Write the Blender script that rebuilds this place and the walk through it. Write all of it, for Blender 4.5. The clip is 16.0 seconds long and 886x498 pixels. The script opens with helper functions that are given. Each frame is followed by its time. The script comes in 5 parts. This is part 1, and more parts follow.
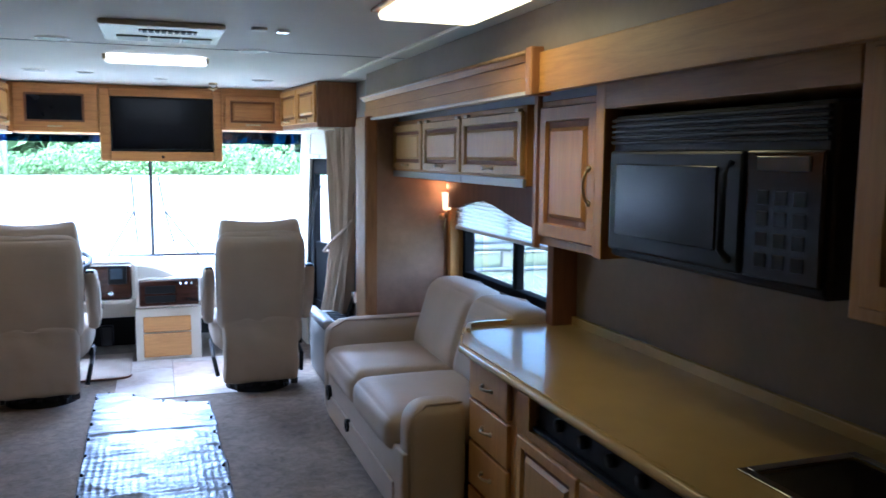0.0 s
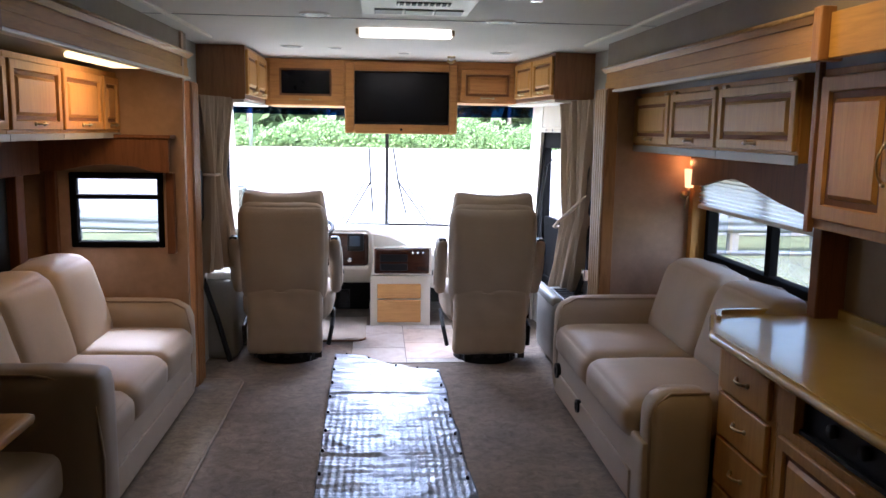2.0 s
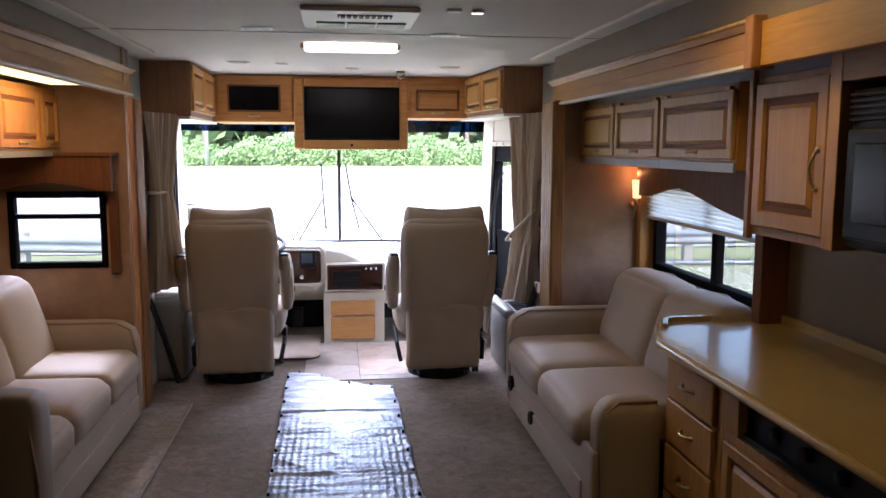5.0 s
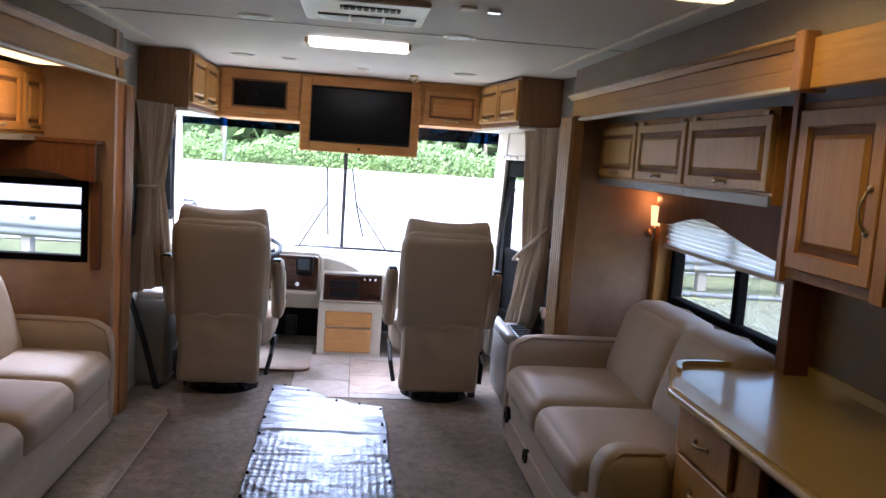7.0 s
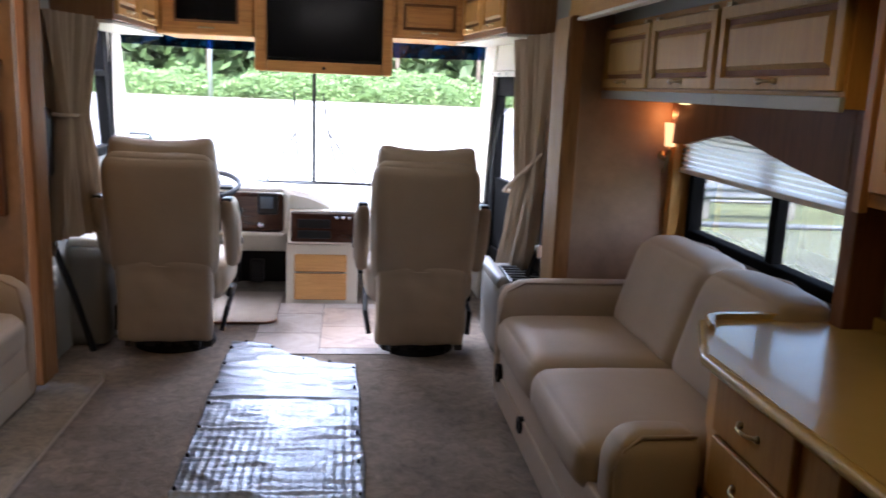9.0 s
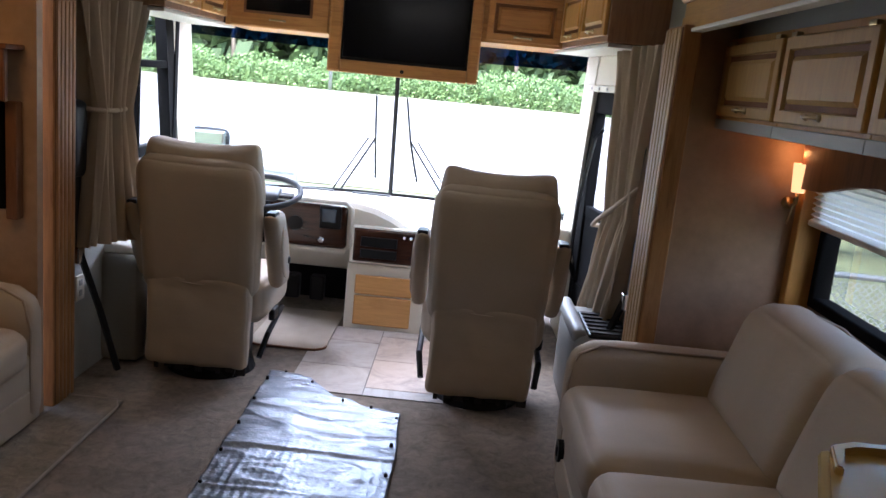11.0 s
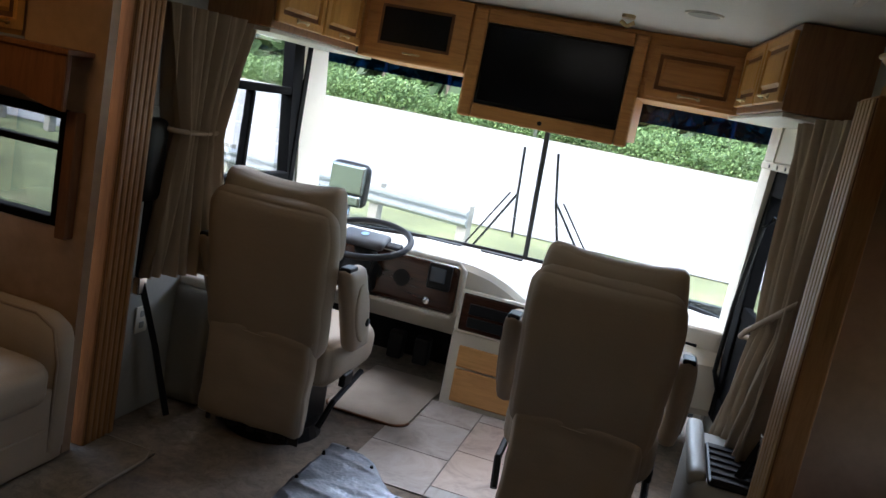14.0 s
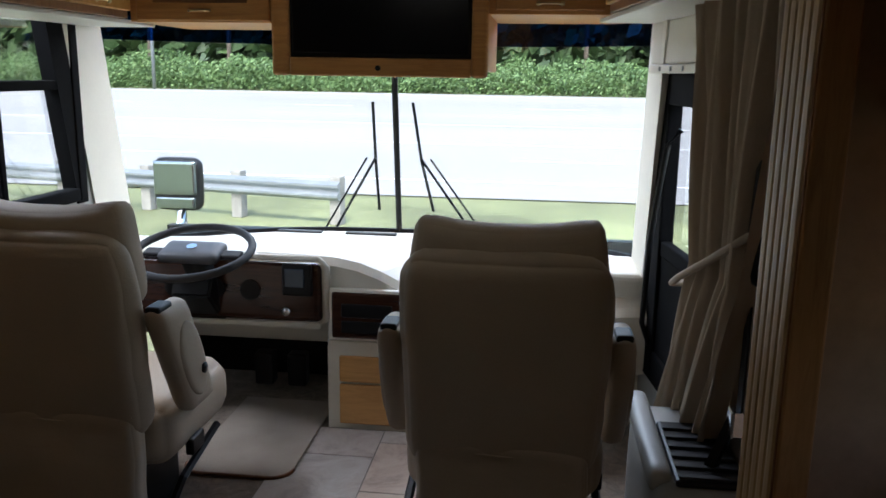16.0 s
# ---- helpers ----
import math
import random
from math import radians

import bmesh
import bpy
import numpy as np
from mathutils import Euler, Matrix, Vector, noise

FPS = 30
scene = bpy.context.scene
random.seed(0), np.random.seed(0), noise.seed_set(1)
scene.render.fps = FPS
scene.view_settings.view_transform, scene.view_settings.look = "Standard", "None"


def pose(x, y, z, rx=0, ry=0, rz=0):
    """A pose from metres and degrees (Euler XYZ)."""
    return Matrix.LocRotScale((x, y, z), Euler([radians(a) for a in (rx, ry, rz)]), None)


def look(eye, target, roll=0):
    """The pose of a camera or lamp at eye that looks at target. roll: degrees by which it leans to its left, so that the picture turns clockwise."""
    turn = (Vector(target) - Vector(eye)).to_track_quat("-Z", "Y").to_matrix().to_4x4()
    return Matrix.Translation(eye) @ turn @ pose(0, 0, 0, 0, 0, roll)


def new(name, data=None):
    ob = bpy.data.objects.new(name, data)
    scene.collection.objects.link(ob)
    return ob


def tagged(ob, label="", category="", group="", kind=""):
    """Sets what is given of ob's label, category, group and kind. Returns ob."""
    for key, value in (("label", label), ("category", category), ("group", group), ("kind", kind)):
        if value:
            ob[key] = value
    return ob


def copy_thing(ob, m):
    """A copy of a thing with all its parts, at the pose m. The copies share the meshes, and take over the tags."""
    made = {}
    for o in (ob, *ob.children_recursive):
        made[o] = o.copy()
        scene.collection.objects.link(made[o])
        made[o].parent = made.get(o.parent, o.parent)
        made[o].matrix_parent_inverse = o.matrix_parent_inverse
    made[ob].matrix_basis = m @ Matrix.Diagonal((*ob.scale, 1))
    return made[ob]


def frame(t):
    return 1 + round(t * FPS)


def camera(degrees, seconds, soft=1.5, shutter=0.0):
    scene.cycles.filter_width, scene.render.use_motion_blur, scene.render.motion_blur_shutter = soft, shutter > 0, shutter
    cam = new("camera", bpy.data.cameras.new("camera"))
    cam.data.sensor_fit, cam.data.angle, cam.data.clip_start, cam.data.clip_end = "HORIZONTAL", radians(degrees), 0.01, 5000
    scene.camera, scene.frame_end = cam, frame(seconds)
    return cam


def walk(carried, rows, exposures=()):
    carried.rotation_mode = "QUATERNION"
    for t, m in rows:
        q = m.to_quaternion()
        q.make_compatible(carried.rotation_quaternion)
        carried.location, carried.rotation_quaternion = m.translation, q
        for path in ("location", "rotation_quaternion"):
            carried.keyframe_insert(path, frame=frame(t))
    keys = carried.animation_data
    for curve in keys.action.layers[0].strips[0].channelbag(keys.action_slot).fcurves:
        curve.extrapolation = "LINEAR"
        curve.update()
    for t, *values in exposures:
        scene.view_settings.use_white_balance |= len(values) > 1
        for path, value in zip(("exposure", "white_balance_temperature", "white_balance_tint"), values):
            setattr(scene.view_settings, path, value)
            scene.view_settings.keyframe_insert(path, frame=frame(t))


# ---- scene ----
cam = camera(57.0, 16.0, 1.5, 0.2)
PATH = [
    (0, (0.051, -1.2, 1.586), (0.708, 0.676, 1.362), 0.5),
    (0.5, (-0.025, -1.115, 1.571), (0.42, 0.823, 1.356), 0.9),
    (1, (-0.056, -1.085, 1.576), (0.202, 0.883, 1.329), 1.0),
    (1.5, (-0.051, -1.083, 1.568), (0.11, 0.891, 1.294), 0.9),
    (2, (-0.066, -1.074, 1.575), (0.09, 0.899, 1.285), 0.9),
    (2.5, (-0.067, -1.066, 1.571), (0.103, 0.906, 1.286), 0.9),
    (3, (-0.07, -1.052, 1.57), (0.13, 0.919, 1.293), 0.8),
    (3.5, (-0.055, -1.061, 1.566), (0.166, 0.909, 1.298), 0.5),
    (4, (-0.031, -1.074, 1.558), (0.208, 0.895, 1.3), 0.3),
    (4.5, (-0.013, -1.079, 1.555), (0.233, 0.889, 1.302), 0.0),
    (7, (0.09, -0.755, 1.559), (0.312, 1.22, 1.334), 3.9),
    (7.5, (0.202, -0.642, 1.576), (0.23, 1.341, 1.318), 4.8),
    (8, (0.17, -0.457, 1.501), (0.56, 1.469, 1.128), 4.9),
    (8.5, (0.214, -0.228, 1.471), (0.743, 1.659, 1.069), 4.4),
    (9, (0.263, -0.069, 1.481), (0.499, 1.879, 1.093), 2.5),
    (9.2, (0.36, -0.061, 1.522), (0.425, 1.9, 1.135), 2.0),
    (11.3, (0.557, 0.614, 1.547), (0.484, 2.572, 1.142), 7.1),
    (11.5, (0.618, 0.636, 1.57), (0.438, 2.586, 1.168), 8.2),
    (12, (0.696, 0.754, 1.569), (0.439, 2.686, 1.12), 9.2),
    (12.5, (0.704, 1.07, 1.502), (0.643, 3.018, 1.053), 9.0),
    (13, (0.701, 1.257, 1.523), (0.607, 3.219, 1.149), 9.3),
    (13.5, (0.79, 1.231, 1.593), (0.38, 3.15, 1.205), 10.3),
    (14, (0.804, 1.249, 1.6), (0.306, 3.152, 1.243), 11.1),
    (14.5, (0.679, 1.428, 1.556), (0.384, 3.373, 1.198), 7.2),
    (15, (0.649, 1.565, 1.529), (0.56, 3.508, 1.066), 2.1),
    (15.5, (0.709, 1.838, 1.522), (0.589, 3.799, 1.15), 1.3),
    (16, (0.748, 2.059, 1.552), (0.524, 4.002, 1.131), 0.9),
]
EXPOSURES = [(0, 4.35, 4600, 15), (0.8, 4.25, 5000, 17), (1.5, 4.05, 5500, 22), (4.5, 3.8, 5800, 28), (7, 3.8, 5650, 25), (9, 3.72, 5850, 24), (11.5, 3.3, 5750, 20), (13, 2.87, 5800, 17), (14.5, 2.2, 6000, 14), (16, 1.97, 5950, 14)]
walk(cam, [(t, look(e, a, r)) for t, e, a, r in PATH], EXPOSURES)

# ---- world and daylight ----
world = bpy.data.worlds.new("sky")
scene.world = world
world.use_nodes = True
wn = world.node_tree.nodes
sky = wn.new("ShaderNodeTexSky")
sky.sky_type = "NISHITA"
sky.sun_disc = False
sky.sun_elevation = radians(52)
sky.sun_rotation = radians(179)
sky.air_density, sky.dust_density = 1.3, 3.0
wn["Background"].inputs["Strength"].default_value = 0.15
world.node_tree.links.new(sky.outputs["Color"], wn["Background"].inputs["Color"])
sun_data = bpy.data.lights.new("sun", "SUN")
sun_data.energy, sun_data.angle, sun_data.color = 1.5, radians(10), (1.0, 0.96, 0.90)
sun = new("sun", sun_data)
SUN_FROM = Vector((math.sin(radians(179)) * math.cos(radians(52)), -abs(math.cos(radians(179))) * math.cos(radians(52)), math.sin(radians(52))))
sun.matrix_world = look(SUN_FROM * 60, (0, 0, 0))


def area_lamp(name, at, target, sx, sy, watts, colour):
    d = bpy.data.lights.new(name, "AREA")
    d.shape, d.size, d.size_y, d.energy, d.color = "RECTANGLE", sx, sy, watts, colour
    o = new(name, d)
    o.matrix_world = look(at, target)
    return o


def point_lamp(name, at, watts, colour, size=0.02):
    d = bpy.data.lights.new(name, "POINT")
    d.energy, d.color, d.shadow_soft_size = watts, colour, size
    o = new(name, d)
    o.location = at
    return o


# skylight in the upper opening of the windscreen
area_lamp("windscreen_skylight", (0.03, 6.90, 2.30), (0.03, 4.75, 0.15), 2.5, 1.0, 27.5, (0.92, 0.96, 1.0))
# skylight through the driver's window and the door's window
area_lamp("side_window_skylight", (-1.80, 4.93, 2.36), (-0.35, 5.05, 0.2), 0.9, 0.5, 16, (0.92, 0.96, 1.0))
area_lamp("door_window_skylight", (1.95, 5.0, 2.25), (0.75, 4.9, 0.1), 0.7, 0.5, 5, (0.92, 0.96, 1.0))

# ---- materials ----
def material(name):
    m = bpy.data.materials.new(name)
    m.use_nodes = True
    nt = m.node_tree
    return m, nt, nt.nodes, nt.nodes["Principled BSDF"]


def ramp(nt, fac, stops):
    r = nt.nodes.new("ShaderNodeValToRGB")
    el = r.color_ramp.elements
    for k, (p, c) in enumerate(stops):
        e = el[k] if k < 2 else el.new(p)
        e.position, e.color = p, (*c, 1)
    nt.links.new(fac, r.inputs["Fac"])
    return r.outputs["Color"]


def coords(nt, scale=(1, 1, 1), rot=(0, 0, 0)):
    tc = nt.nodes.new("ShaderNodeTexCoord")
    mp = nt.nodes.new("ShaderNodeMapping")
    mp.inputs["Scale"].default_value = scale
    mp.inputs["Rotation"].default_value = rot
    nt.links.new(tc.outputs["Object"], mp.inputs["Vector"])
    return mp.outputs["Vector"]


def noise_tex(nt, vec, scale, detail=4, rough=0.6, dist=0.0):
    n = nt.nodes.new("ShaderNodeTexNoise")
    n.inputs["Scale"].default_value, n.inputs["Detail"].default_value = scale, detail
    n.inputs["Roughness"].default_value, n.inputs["Distortion"].default_value = rough, dist
    nt.links.new(vec, n.inputs["Vector"])
    return n.outputs["Fac"]


def mixc(nt, fac, a, b, mode="MIX"):
    m = nt.nodes.new("ShaderNodeMix")
    m.data_type, m.blend_type = "RGBA", mode
    for sock, v in ((m.inputs[0], fac), (m.inputs[6], a), (m.inputs[7], b)):
        if isinstance(v, (int, float)):
            sock.default_value = v
        elif isinstance(v, tuple):
            sock.default_value = (*v, 1)
        else:
            nt.links.new(v, sock)
    return m.outputs[2]


def bump(nt, p, height, strength, dist=0.01):
    b = nt.nodes.new("ShaderNodeBump")
    b.inputs["Strength"].default_value, b.inputs["Distance"].default_value = strength, dist
    nt.links.new(height, b.inputs["Height"])
    nt.links.new(b.outputs["Normal"], p.inputs["Normal"])


def surface(name, c, rough=0.6, vary=0.15, grain=60.0, blot=2.5, bumps=0.1, metal=0.0, stretch=(1, 1, 1), bd=0.004, coat=0.0, crease=0.0):
    """A plain material with large blotches and fine grain."""
    m, nt, n, p = material(name)
    v = coords(nt, stretch)
    big, fine = noise_tex(nt, v, blot, 3), noise_tex(nt, v, grain, 3, 0.7)
    lo, hi = tuple(k * (1 - vary) for k in c), tuple(min(1, k * (1 + vary)) for k in c)
    a = ramp(nt, big, [(0.3, lo), (0.7, hi)])
    b = ramp(nt, fine, [(0.3, (1 - vary,) * 3), (0.7, (1, 1, 1))])
    nt.links.new(mixc(nt, 0.8, a, b, "MULTIPLY"), p.inputs["Base Color"])
    p.inputs["Roughness"].default_value, p.inputs["Metallic"].default_value = rough, metal
    p.inputs["Coat Weight"].default_value = coat
    if crease:
        soft = noise_tex(nt, coords(nt, (1, 1, 2.2)), 9, 3, 0.5, 1.5)
        add = nt.nodes.new("ShaderNodeMath")
        add.operation = "MULTIPLY_ADD"
        add.inputs[1].default_value = crease
        nt.links.new(soft, add.inputs[0])
        nt.links.new(fine, add.inputs[2])
        bump(nt, p, add.outputs[0], bumps, bd)
    elif bumps:
        bump(nt, p, fine, bumps, bd)
    return m


def carpet(name, c):
    """Cut pile, mottled by tread and by tufts."""
    m, nt, n, p = material(name)
    v = coords(nt)
    tread, mott, tuft = noise_tex(nt, v, 2.2, 3), noise_tex(nt, v, 17, 6, 0.75, 0.8), noise_tex(nt, v, 300, 2, 0.6)
    a = ramp(nt, mott, [(0.32, tuple(k * 0.66 for k in c)), (0.5, c), (0.68, tuple(k * 1.3 for k in c))])
    b = ramp(nt, tread, [(0.3, (0.70, 0.69, 0.68)), (0.7, (1.08, 1.07, 1.05))])
    d = ramp(nt, tuft, [(0.3, (0.82, 0.82, 0.82)), (0.7, (1.08, 1.08, 1.08))])
    nt.links.new(mixc(nt, 1.0, mixc(nt, 1.0, a, b, "MULTIPLY"), d, "MULTIPLY"), p.inputs["Base Color"])
    p.inputs["Roughness"].default_value = 0.95
    bump(nt, p, mott, 0.6, 0.01)
    return m


def wood(name, c, dark, axis="z", rough=0.48):
    """Stained maple with long grain along one axis."""
    m, nt, n, p = material(name)
    s = {"x": (1.2, 14, 14), "y": (14, 1.2, 14), "z": (14, 14, 1.2)}[axis]
    v = coords(nt, s)
    g1, g2 = noise_tex(nt, v, 2.2, 6, 0.65, 1.2), noise_tex(nt, v, 14, 4, 0.7)
    v2 = coords(nt)
    blot = noise_tex(nt, v2, 1.8, 2)
    a = ramp(nt, g1, [(0.32, dark), (0.52, c), (0.75, tuple(k * 1.12 for k in c))])
    b = ramp(nt, g2, [(0.3, (0.90, 0.88, 0.86)), (0.6, (1, 1, 1))])
    d = ramp(nt, blot, [(0.35, (0.88, 0.86, 0.84)), (0.65, (1.0, 1.0, 1.0))])
    nt.links.new(mixc(nt, 1.0, mixc(nt, 0.9, a, b, "MULTIPLY"), d, "MULTIPLY"), p.inputs["Base Color"])
    p.inputs["Roughness"].default_value = rough
    bump(nt, p, g2, 0.06, 0.002)
    return m


M = {}
M["wood"] = wood("maple", (0.57, 0.295, 0.07), (0.50, 0.24, 0.052), "z")
M["wood_y"] = wood("maple_long", (0.50, 0.255, 0.045), (0.41, 0.20, 0.033), "y")
M["wood_x"] = wood("maple_cross", (0.56, 0.265, 0.075), (0.43, 0.185, 0.048), "x")
M["drawer"] = wood("drawer_maple", (0.62, 0.33, 0.11), (0.52, 0.26, 0.075), "x")
M["glaze"] = surface("dark_glaze", (0.20, 0.085, 0.03), 0.7, 0.2)
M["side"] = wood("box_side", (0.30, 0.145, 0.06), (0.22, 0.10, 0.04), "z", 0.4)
# paler maple copy; light from the opposite windows is put into its colour
M["pale_wood"] = wood("pale_lit_maple", (0.57, 0.35, 0.105), (0.51, 0.30, 0.085), "z")
M["flute"] = wood("pale_flute_maple", (0.43, 0.28, 0.125), (0.33, 0.20, 0.08), "z")
M["trim"] = wood("trim_wood", (0.38, 0.18, 0.062), (0.26, 0.115, 0.036), "z")
M["dark_trim"] = wood("mahogany_trim", (0.19, 0.075, 0.029), (0.12, 0.044, 0.017), "z", 0.6)
M["leather"] = surface("cream_leather", (0.475, 0.382, 0.285), 0.56, 0.07, 180, 2.5, 0.14, bd=0.003, crease=2.5)
M["leather2"] = surface("seat_leather", (0.38, 0.302, 0.220), 0.56, 0.07, 160, 2.0, 0.14, bd=0.003, crease=3.0)
# bench leather; also the long sofa's near arm, its shade put into the colour
M["leather3"] = surface("bench_and_arm_shade_leather", (0.36, 0.295, 0.235), 0.42, 0.07, 160, 2.0, 0.12, bd=0.002)
M["piping"] = surface("piping_leather", (0.38, 0.29, 0.21), 0.45, 0.08, 120)
M["wall"] = surface("wallpaper", (0.42, 0.275, 0.18), 0.5, 0.16, 24, 4.0, 0.06)
M["wall_grey"] = surface("side_wall_vinyl", (0.36, 0.36, 0.33), 0.6, 0.08, 40, 3.0, 0.05)
M["splash"] = surface("splash_panel", (0.22, 0.17, 0.125), 0.5, 0.1, 30, 3.0, 0.03)
M["ceiling"] = surface("ceiling_vinyl", (0.65, 0.635, 0.59), 0.7, 0.05, 45, 1.2, 0.06)
M["white"] = surface("white_plastic", (0.74, 0.72, 0.66), 0.4, 0.05, 60, 2, 0.02)
M["cream"] = surface("cream_plastic", (0.72, 0.68, 0.58), 0.45, 0.05, 90, 2, 0.04)
M["grey"] = surface("grey_plastic", (0.30, 0.30, 0.28), 0.45, 0.08, 80, 2, 0.04)
M["black"] = surface("black_plastic", (0.009, 0.009, 0.0095), 0.42, 0.15, 90, 3, 0.03)
M["seal"] = surface("window_seal", (0.005, 0.005, 0.0055), 0.85, 0.15, 90, 3, 0.03)
M["seal"].node_tree.nodes["Principled BSDF"].inputs["Specular IOR Level"].default_value = 0.06
M["screen"] = surface("black_screen", (0.006, 0.006, 0.008), 0.2, 0.05, 10, 1, 0)
M["screen"].node_tree.nodes["Principled BSDF"].inputs["Specular IOR Level"].default_value = 0.25
M["burl"] = wood("burl_panel", (0.05, 0.02, 0.012), (0.02, 0.008, 0.006), "x", 0.18)
M["rubber"] = surface("black_rubber", (0.03, 0.03, 0.032), 0.6, 0.1, 120, 4, 0.08)
M["brass"] = surface("antique_brass", (0.55, 0.43, 0.24), 0.3, 0.15, 90, 6, 0.02, 1.0)
M["chrome"] = surface("chrome", (0.75, 0.75, 0.76), 0.12, 0.05, 90, 6, 0, 1.0)
M["steel"] = surface("sink_steel", (0.55, 0.52, 0.46), 0.25, 0.08, 120, 4, 0.02, 1.0)
M["galv"] = surface("galvanised_steel", (0.28, 0.30, 0.32), 0.5, 0.12, 40, 3, 0.03, 0.6)
M["counter"] = surface("solid_counter", (0.52, 0.36, 0.115), 0.27, 0.07, 260, 3, 0.01, coat=0.3)
M["carpet"] = carpet("cut_carpet", (0.255, 0.210, 0.170))
M["carpet2"] = carpet("carpet_strip", (0.28, 0.235, 0.18))
M["mat"] = surface("floor_mat_pile", (0.38, 0.32, 0.265), 0.95, 0.15, 260, 3, 0.6, bd=0.01)
M["curtain"] = surface("curtain_cloth", (0.385, 0.30, 0.215), 0.85, 0.1, 300, 3, 0.2, stretch=(1, 1, 0.2))
M["grass"] = surface("grass", (0.21, 0.225, 0.10), 0.9, 0.45, 14, 0.35, 0.5, bd=0.05)
M["asphalt"] = surface("sunlit_asphalt", (0.29, 0.278, 0.265), 0.9, 0.12, 8, 0.12, 0.2, stretch=(0.25, 1, 1))
M["paint"] = surface("road_paint", (0.75, 0.75, 0.72), 0.8, 0.08, 6, 1, 0.1)
M["gravel"] = surface("grey_gravel", (0.30, 0.28, 0.25), 0.95, 0.3, 20, 1, 0.6, bd=0.04)
M["wire"] = surface("dull_wire", (0.34, 0.35, 0.36), 0.5, 0.1, 30, 3, 0, 0.3)
M["post"] = surface("timber_post", (0.27, 0.255, 0.23), 0.9, 0.2, 20, 5, 0.4)
M["trunk"] = surface("bark", (0.10, 0.08, 0.06), 0.95, 0.25, 12, 2, 0.5)
for _k in ("black", "rubber"):
    M[_k].node_tree.nodes["Principled BSDF"].inputs["Specular IOR Level"].default_value = 0.2
M["hub"] = surface("hub_plastic", (0.07, 0.072, 0.078), 0.5, 0.08, 80, 3, 0.05)
M["vent"] = surface("vent_slots", (0.05, 0.05, 0.05), 0.6, 0.1)


def tile_material():
    m, nt, n, p = material("slate_tile")
    oi = n.new("ShaderNodeObjectInfo")
    v = coords(nt)
    a = ramp(nt, noise_tex(nt, v, 5, 6, 0.7, 1.0), [(0.3, (0.31, 0.25, 0.22)), (0.5, (0.49, 0.42, 0.37)), (0.7, (0.58, 0.53, 0.49))])
    b = ramp(nt, oi.outputs["Random"], [(0.0, (1.08, 0.98, 0.9)), (1.0, (0.86, 0.95, 1.02))])
    fine = noise_tex(nt, v, 60, 4)
    nt.links.new(mixc(nt, 1.0, a, b, "MULTIPLY"), p.inputs["Base Color"])
    p.inputs["Roughness"].default_value = 0.33
    bump(nt, p, fine, 0.12, 0.004)
    return m


def foil_material():
    m, nt, n, p = material("bubble_foil")
    v = coords(nt)
    wv = n.new("ShaderNodeTexVoronoi")
    wv.inputs["Scale"].default_value = 60
    nt.links.new(v, wv.inputs["Vector"])
    wr = noise_tex(nt, v, 9, 5, 0.6, 0.6)
    c = ramp(nt, wr, [(0.3, (0.16, 0.175, 0.205)), (0.7, (0.27, 0.295, 0.335))])
    nt.links.new(c, p.inputs["Base Color"])
    nt.links.new(ramp(nt, noise_tex(nt, v, 5, 3), [(0.35, (0.34,) * 3), (0.65, (0.50,) * 3)]), p.inputs["Roughness"])
    p.inputs["Metallic"].default_value = 1.0
    bump(nt, p, wv.outputs["Distance"], 0.25, 0.006)
    return m


def glass_material(name, tint=(1, 1, 1), gloss=0.05):
    m, nt, n, p = material(name)
    n.remove(p)
    tr, gl, mx, lw = n.new("ShaderNodeBsdfTransparent"), n.new("ShaderNodeBsdfGlossy"), n.new("ShaderNodeMixShader"), n.new("ShaderNodeFresnel")
    tr.inputs["Color"].default_value = (*tint, 1)
    gl.inputs["Roughness"].default_value = 0.02
    lw.inputs["IOR"].default_value = 1.45
    mul = n.new("ShaderNodeMath")
    mul.operation = "MULTIPLY"
    mul.inputs[1].default_value = gloss * 16
    nt.links.new(lw.outputs[0], mul.inputs[0])
    nt.links.new(mul.outputs[0], mx.inputs[0])
    nt.links.new(tr.outputs[0], mx.inputs[1])
    nt.links.new(gl.outputs[0], mx.inputs[2])
    nt.links.new(mx.outputs[0], n["Material Output"].inputs["Surface"])
    return m


def glow(name, c, strength):
    m, nt, n, p = material(name)
    p.inputs["Base Color"].default_value = (*c, 1)
    p.inputs["Emission Color"].default_value = (*c, 1)
    p.inputs["Emission Strength"].default_value = strength
    return m


def leaf_material(name, c1, c2):
    m, nt, n, p = material(name)
    g = n.new("ShaderNodeNewGeometry")
    col = ramp(nt, g.outputs["Random Per Island"], [(0.0, c1), (1.0, c2)])
    nt.links.new(col, p.inputs["Base Color"])
    p.inputs["Roughness"].default_value = 0.6
    p.inputs["Subsurface Weight"].default_value = 0.0
    return m


M["tile"], M["foil"] = tile_material(), foil_material()
M["glass"] = glass_material("window_glass", (0.93, 0.96, 0.95), 0.02)
M["shade_glass"] = glass_material("tinted_glass", (0.06, 0.15, 0.34), 0.015)
M["dark_glass"] = glass_material("smoked_glass", (0.56, 0.59, 0.59), 0.02)
M["lamp_warm"] = glow("lamp_diffuser", (1.0, 0.93, 0.78), 0.22)
M["lamp_amber"] = glow("amber_diffuser", (1.0, 0.74, 0.30), 0.17)
M["sconce_glow"] = glow("sconce_glass", (1.0, 0.50, 0.20), 0.16)
M["leaf"] = leaf_material("shrub_leaf", (0.065, 0.125, 0.04), (0.14, 0.22, 0.075))
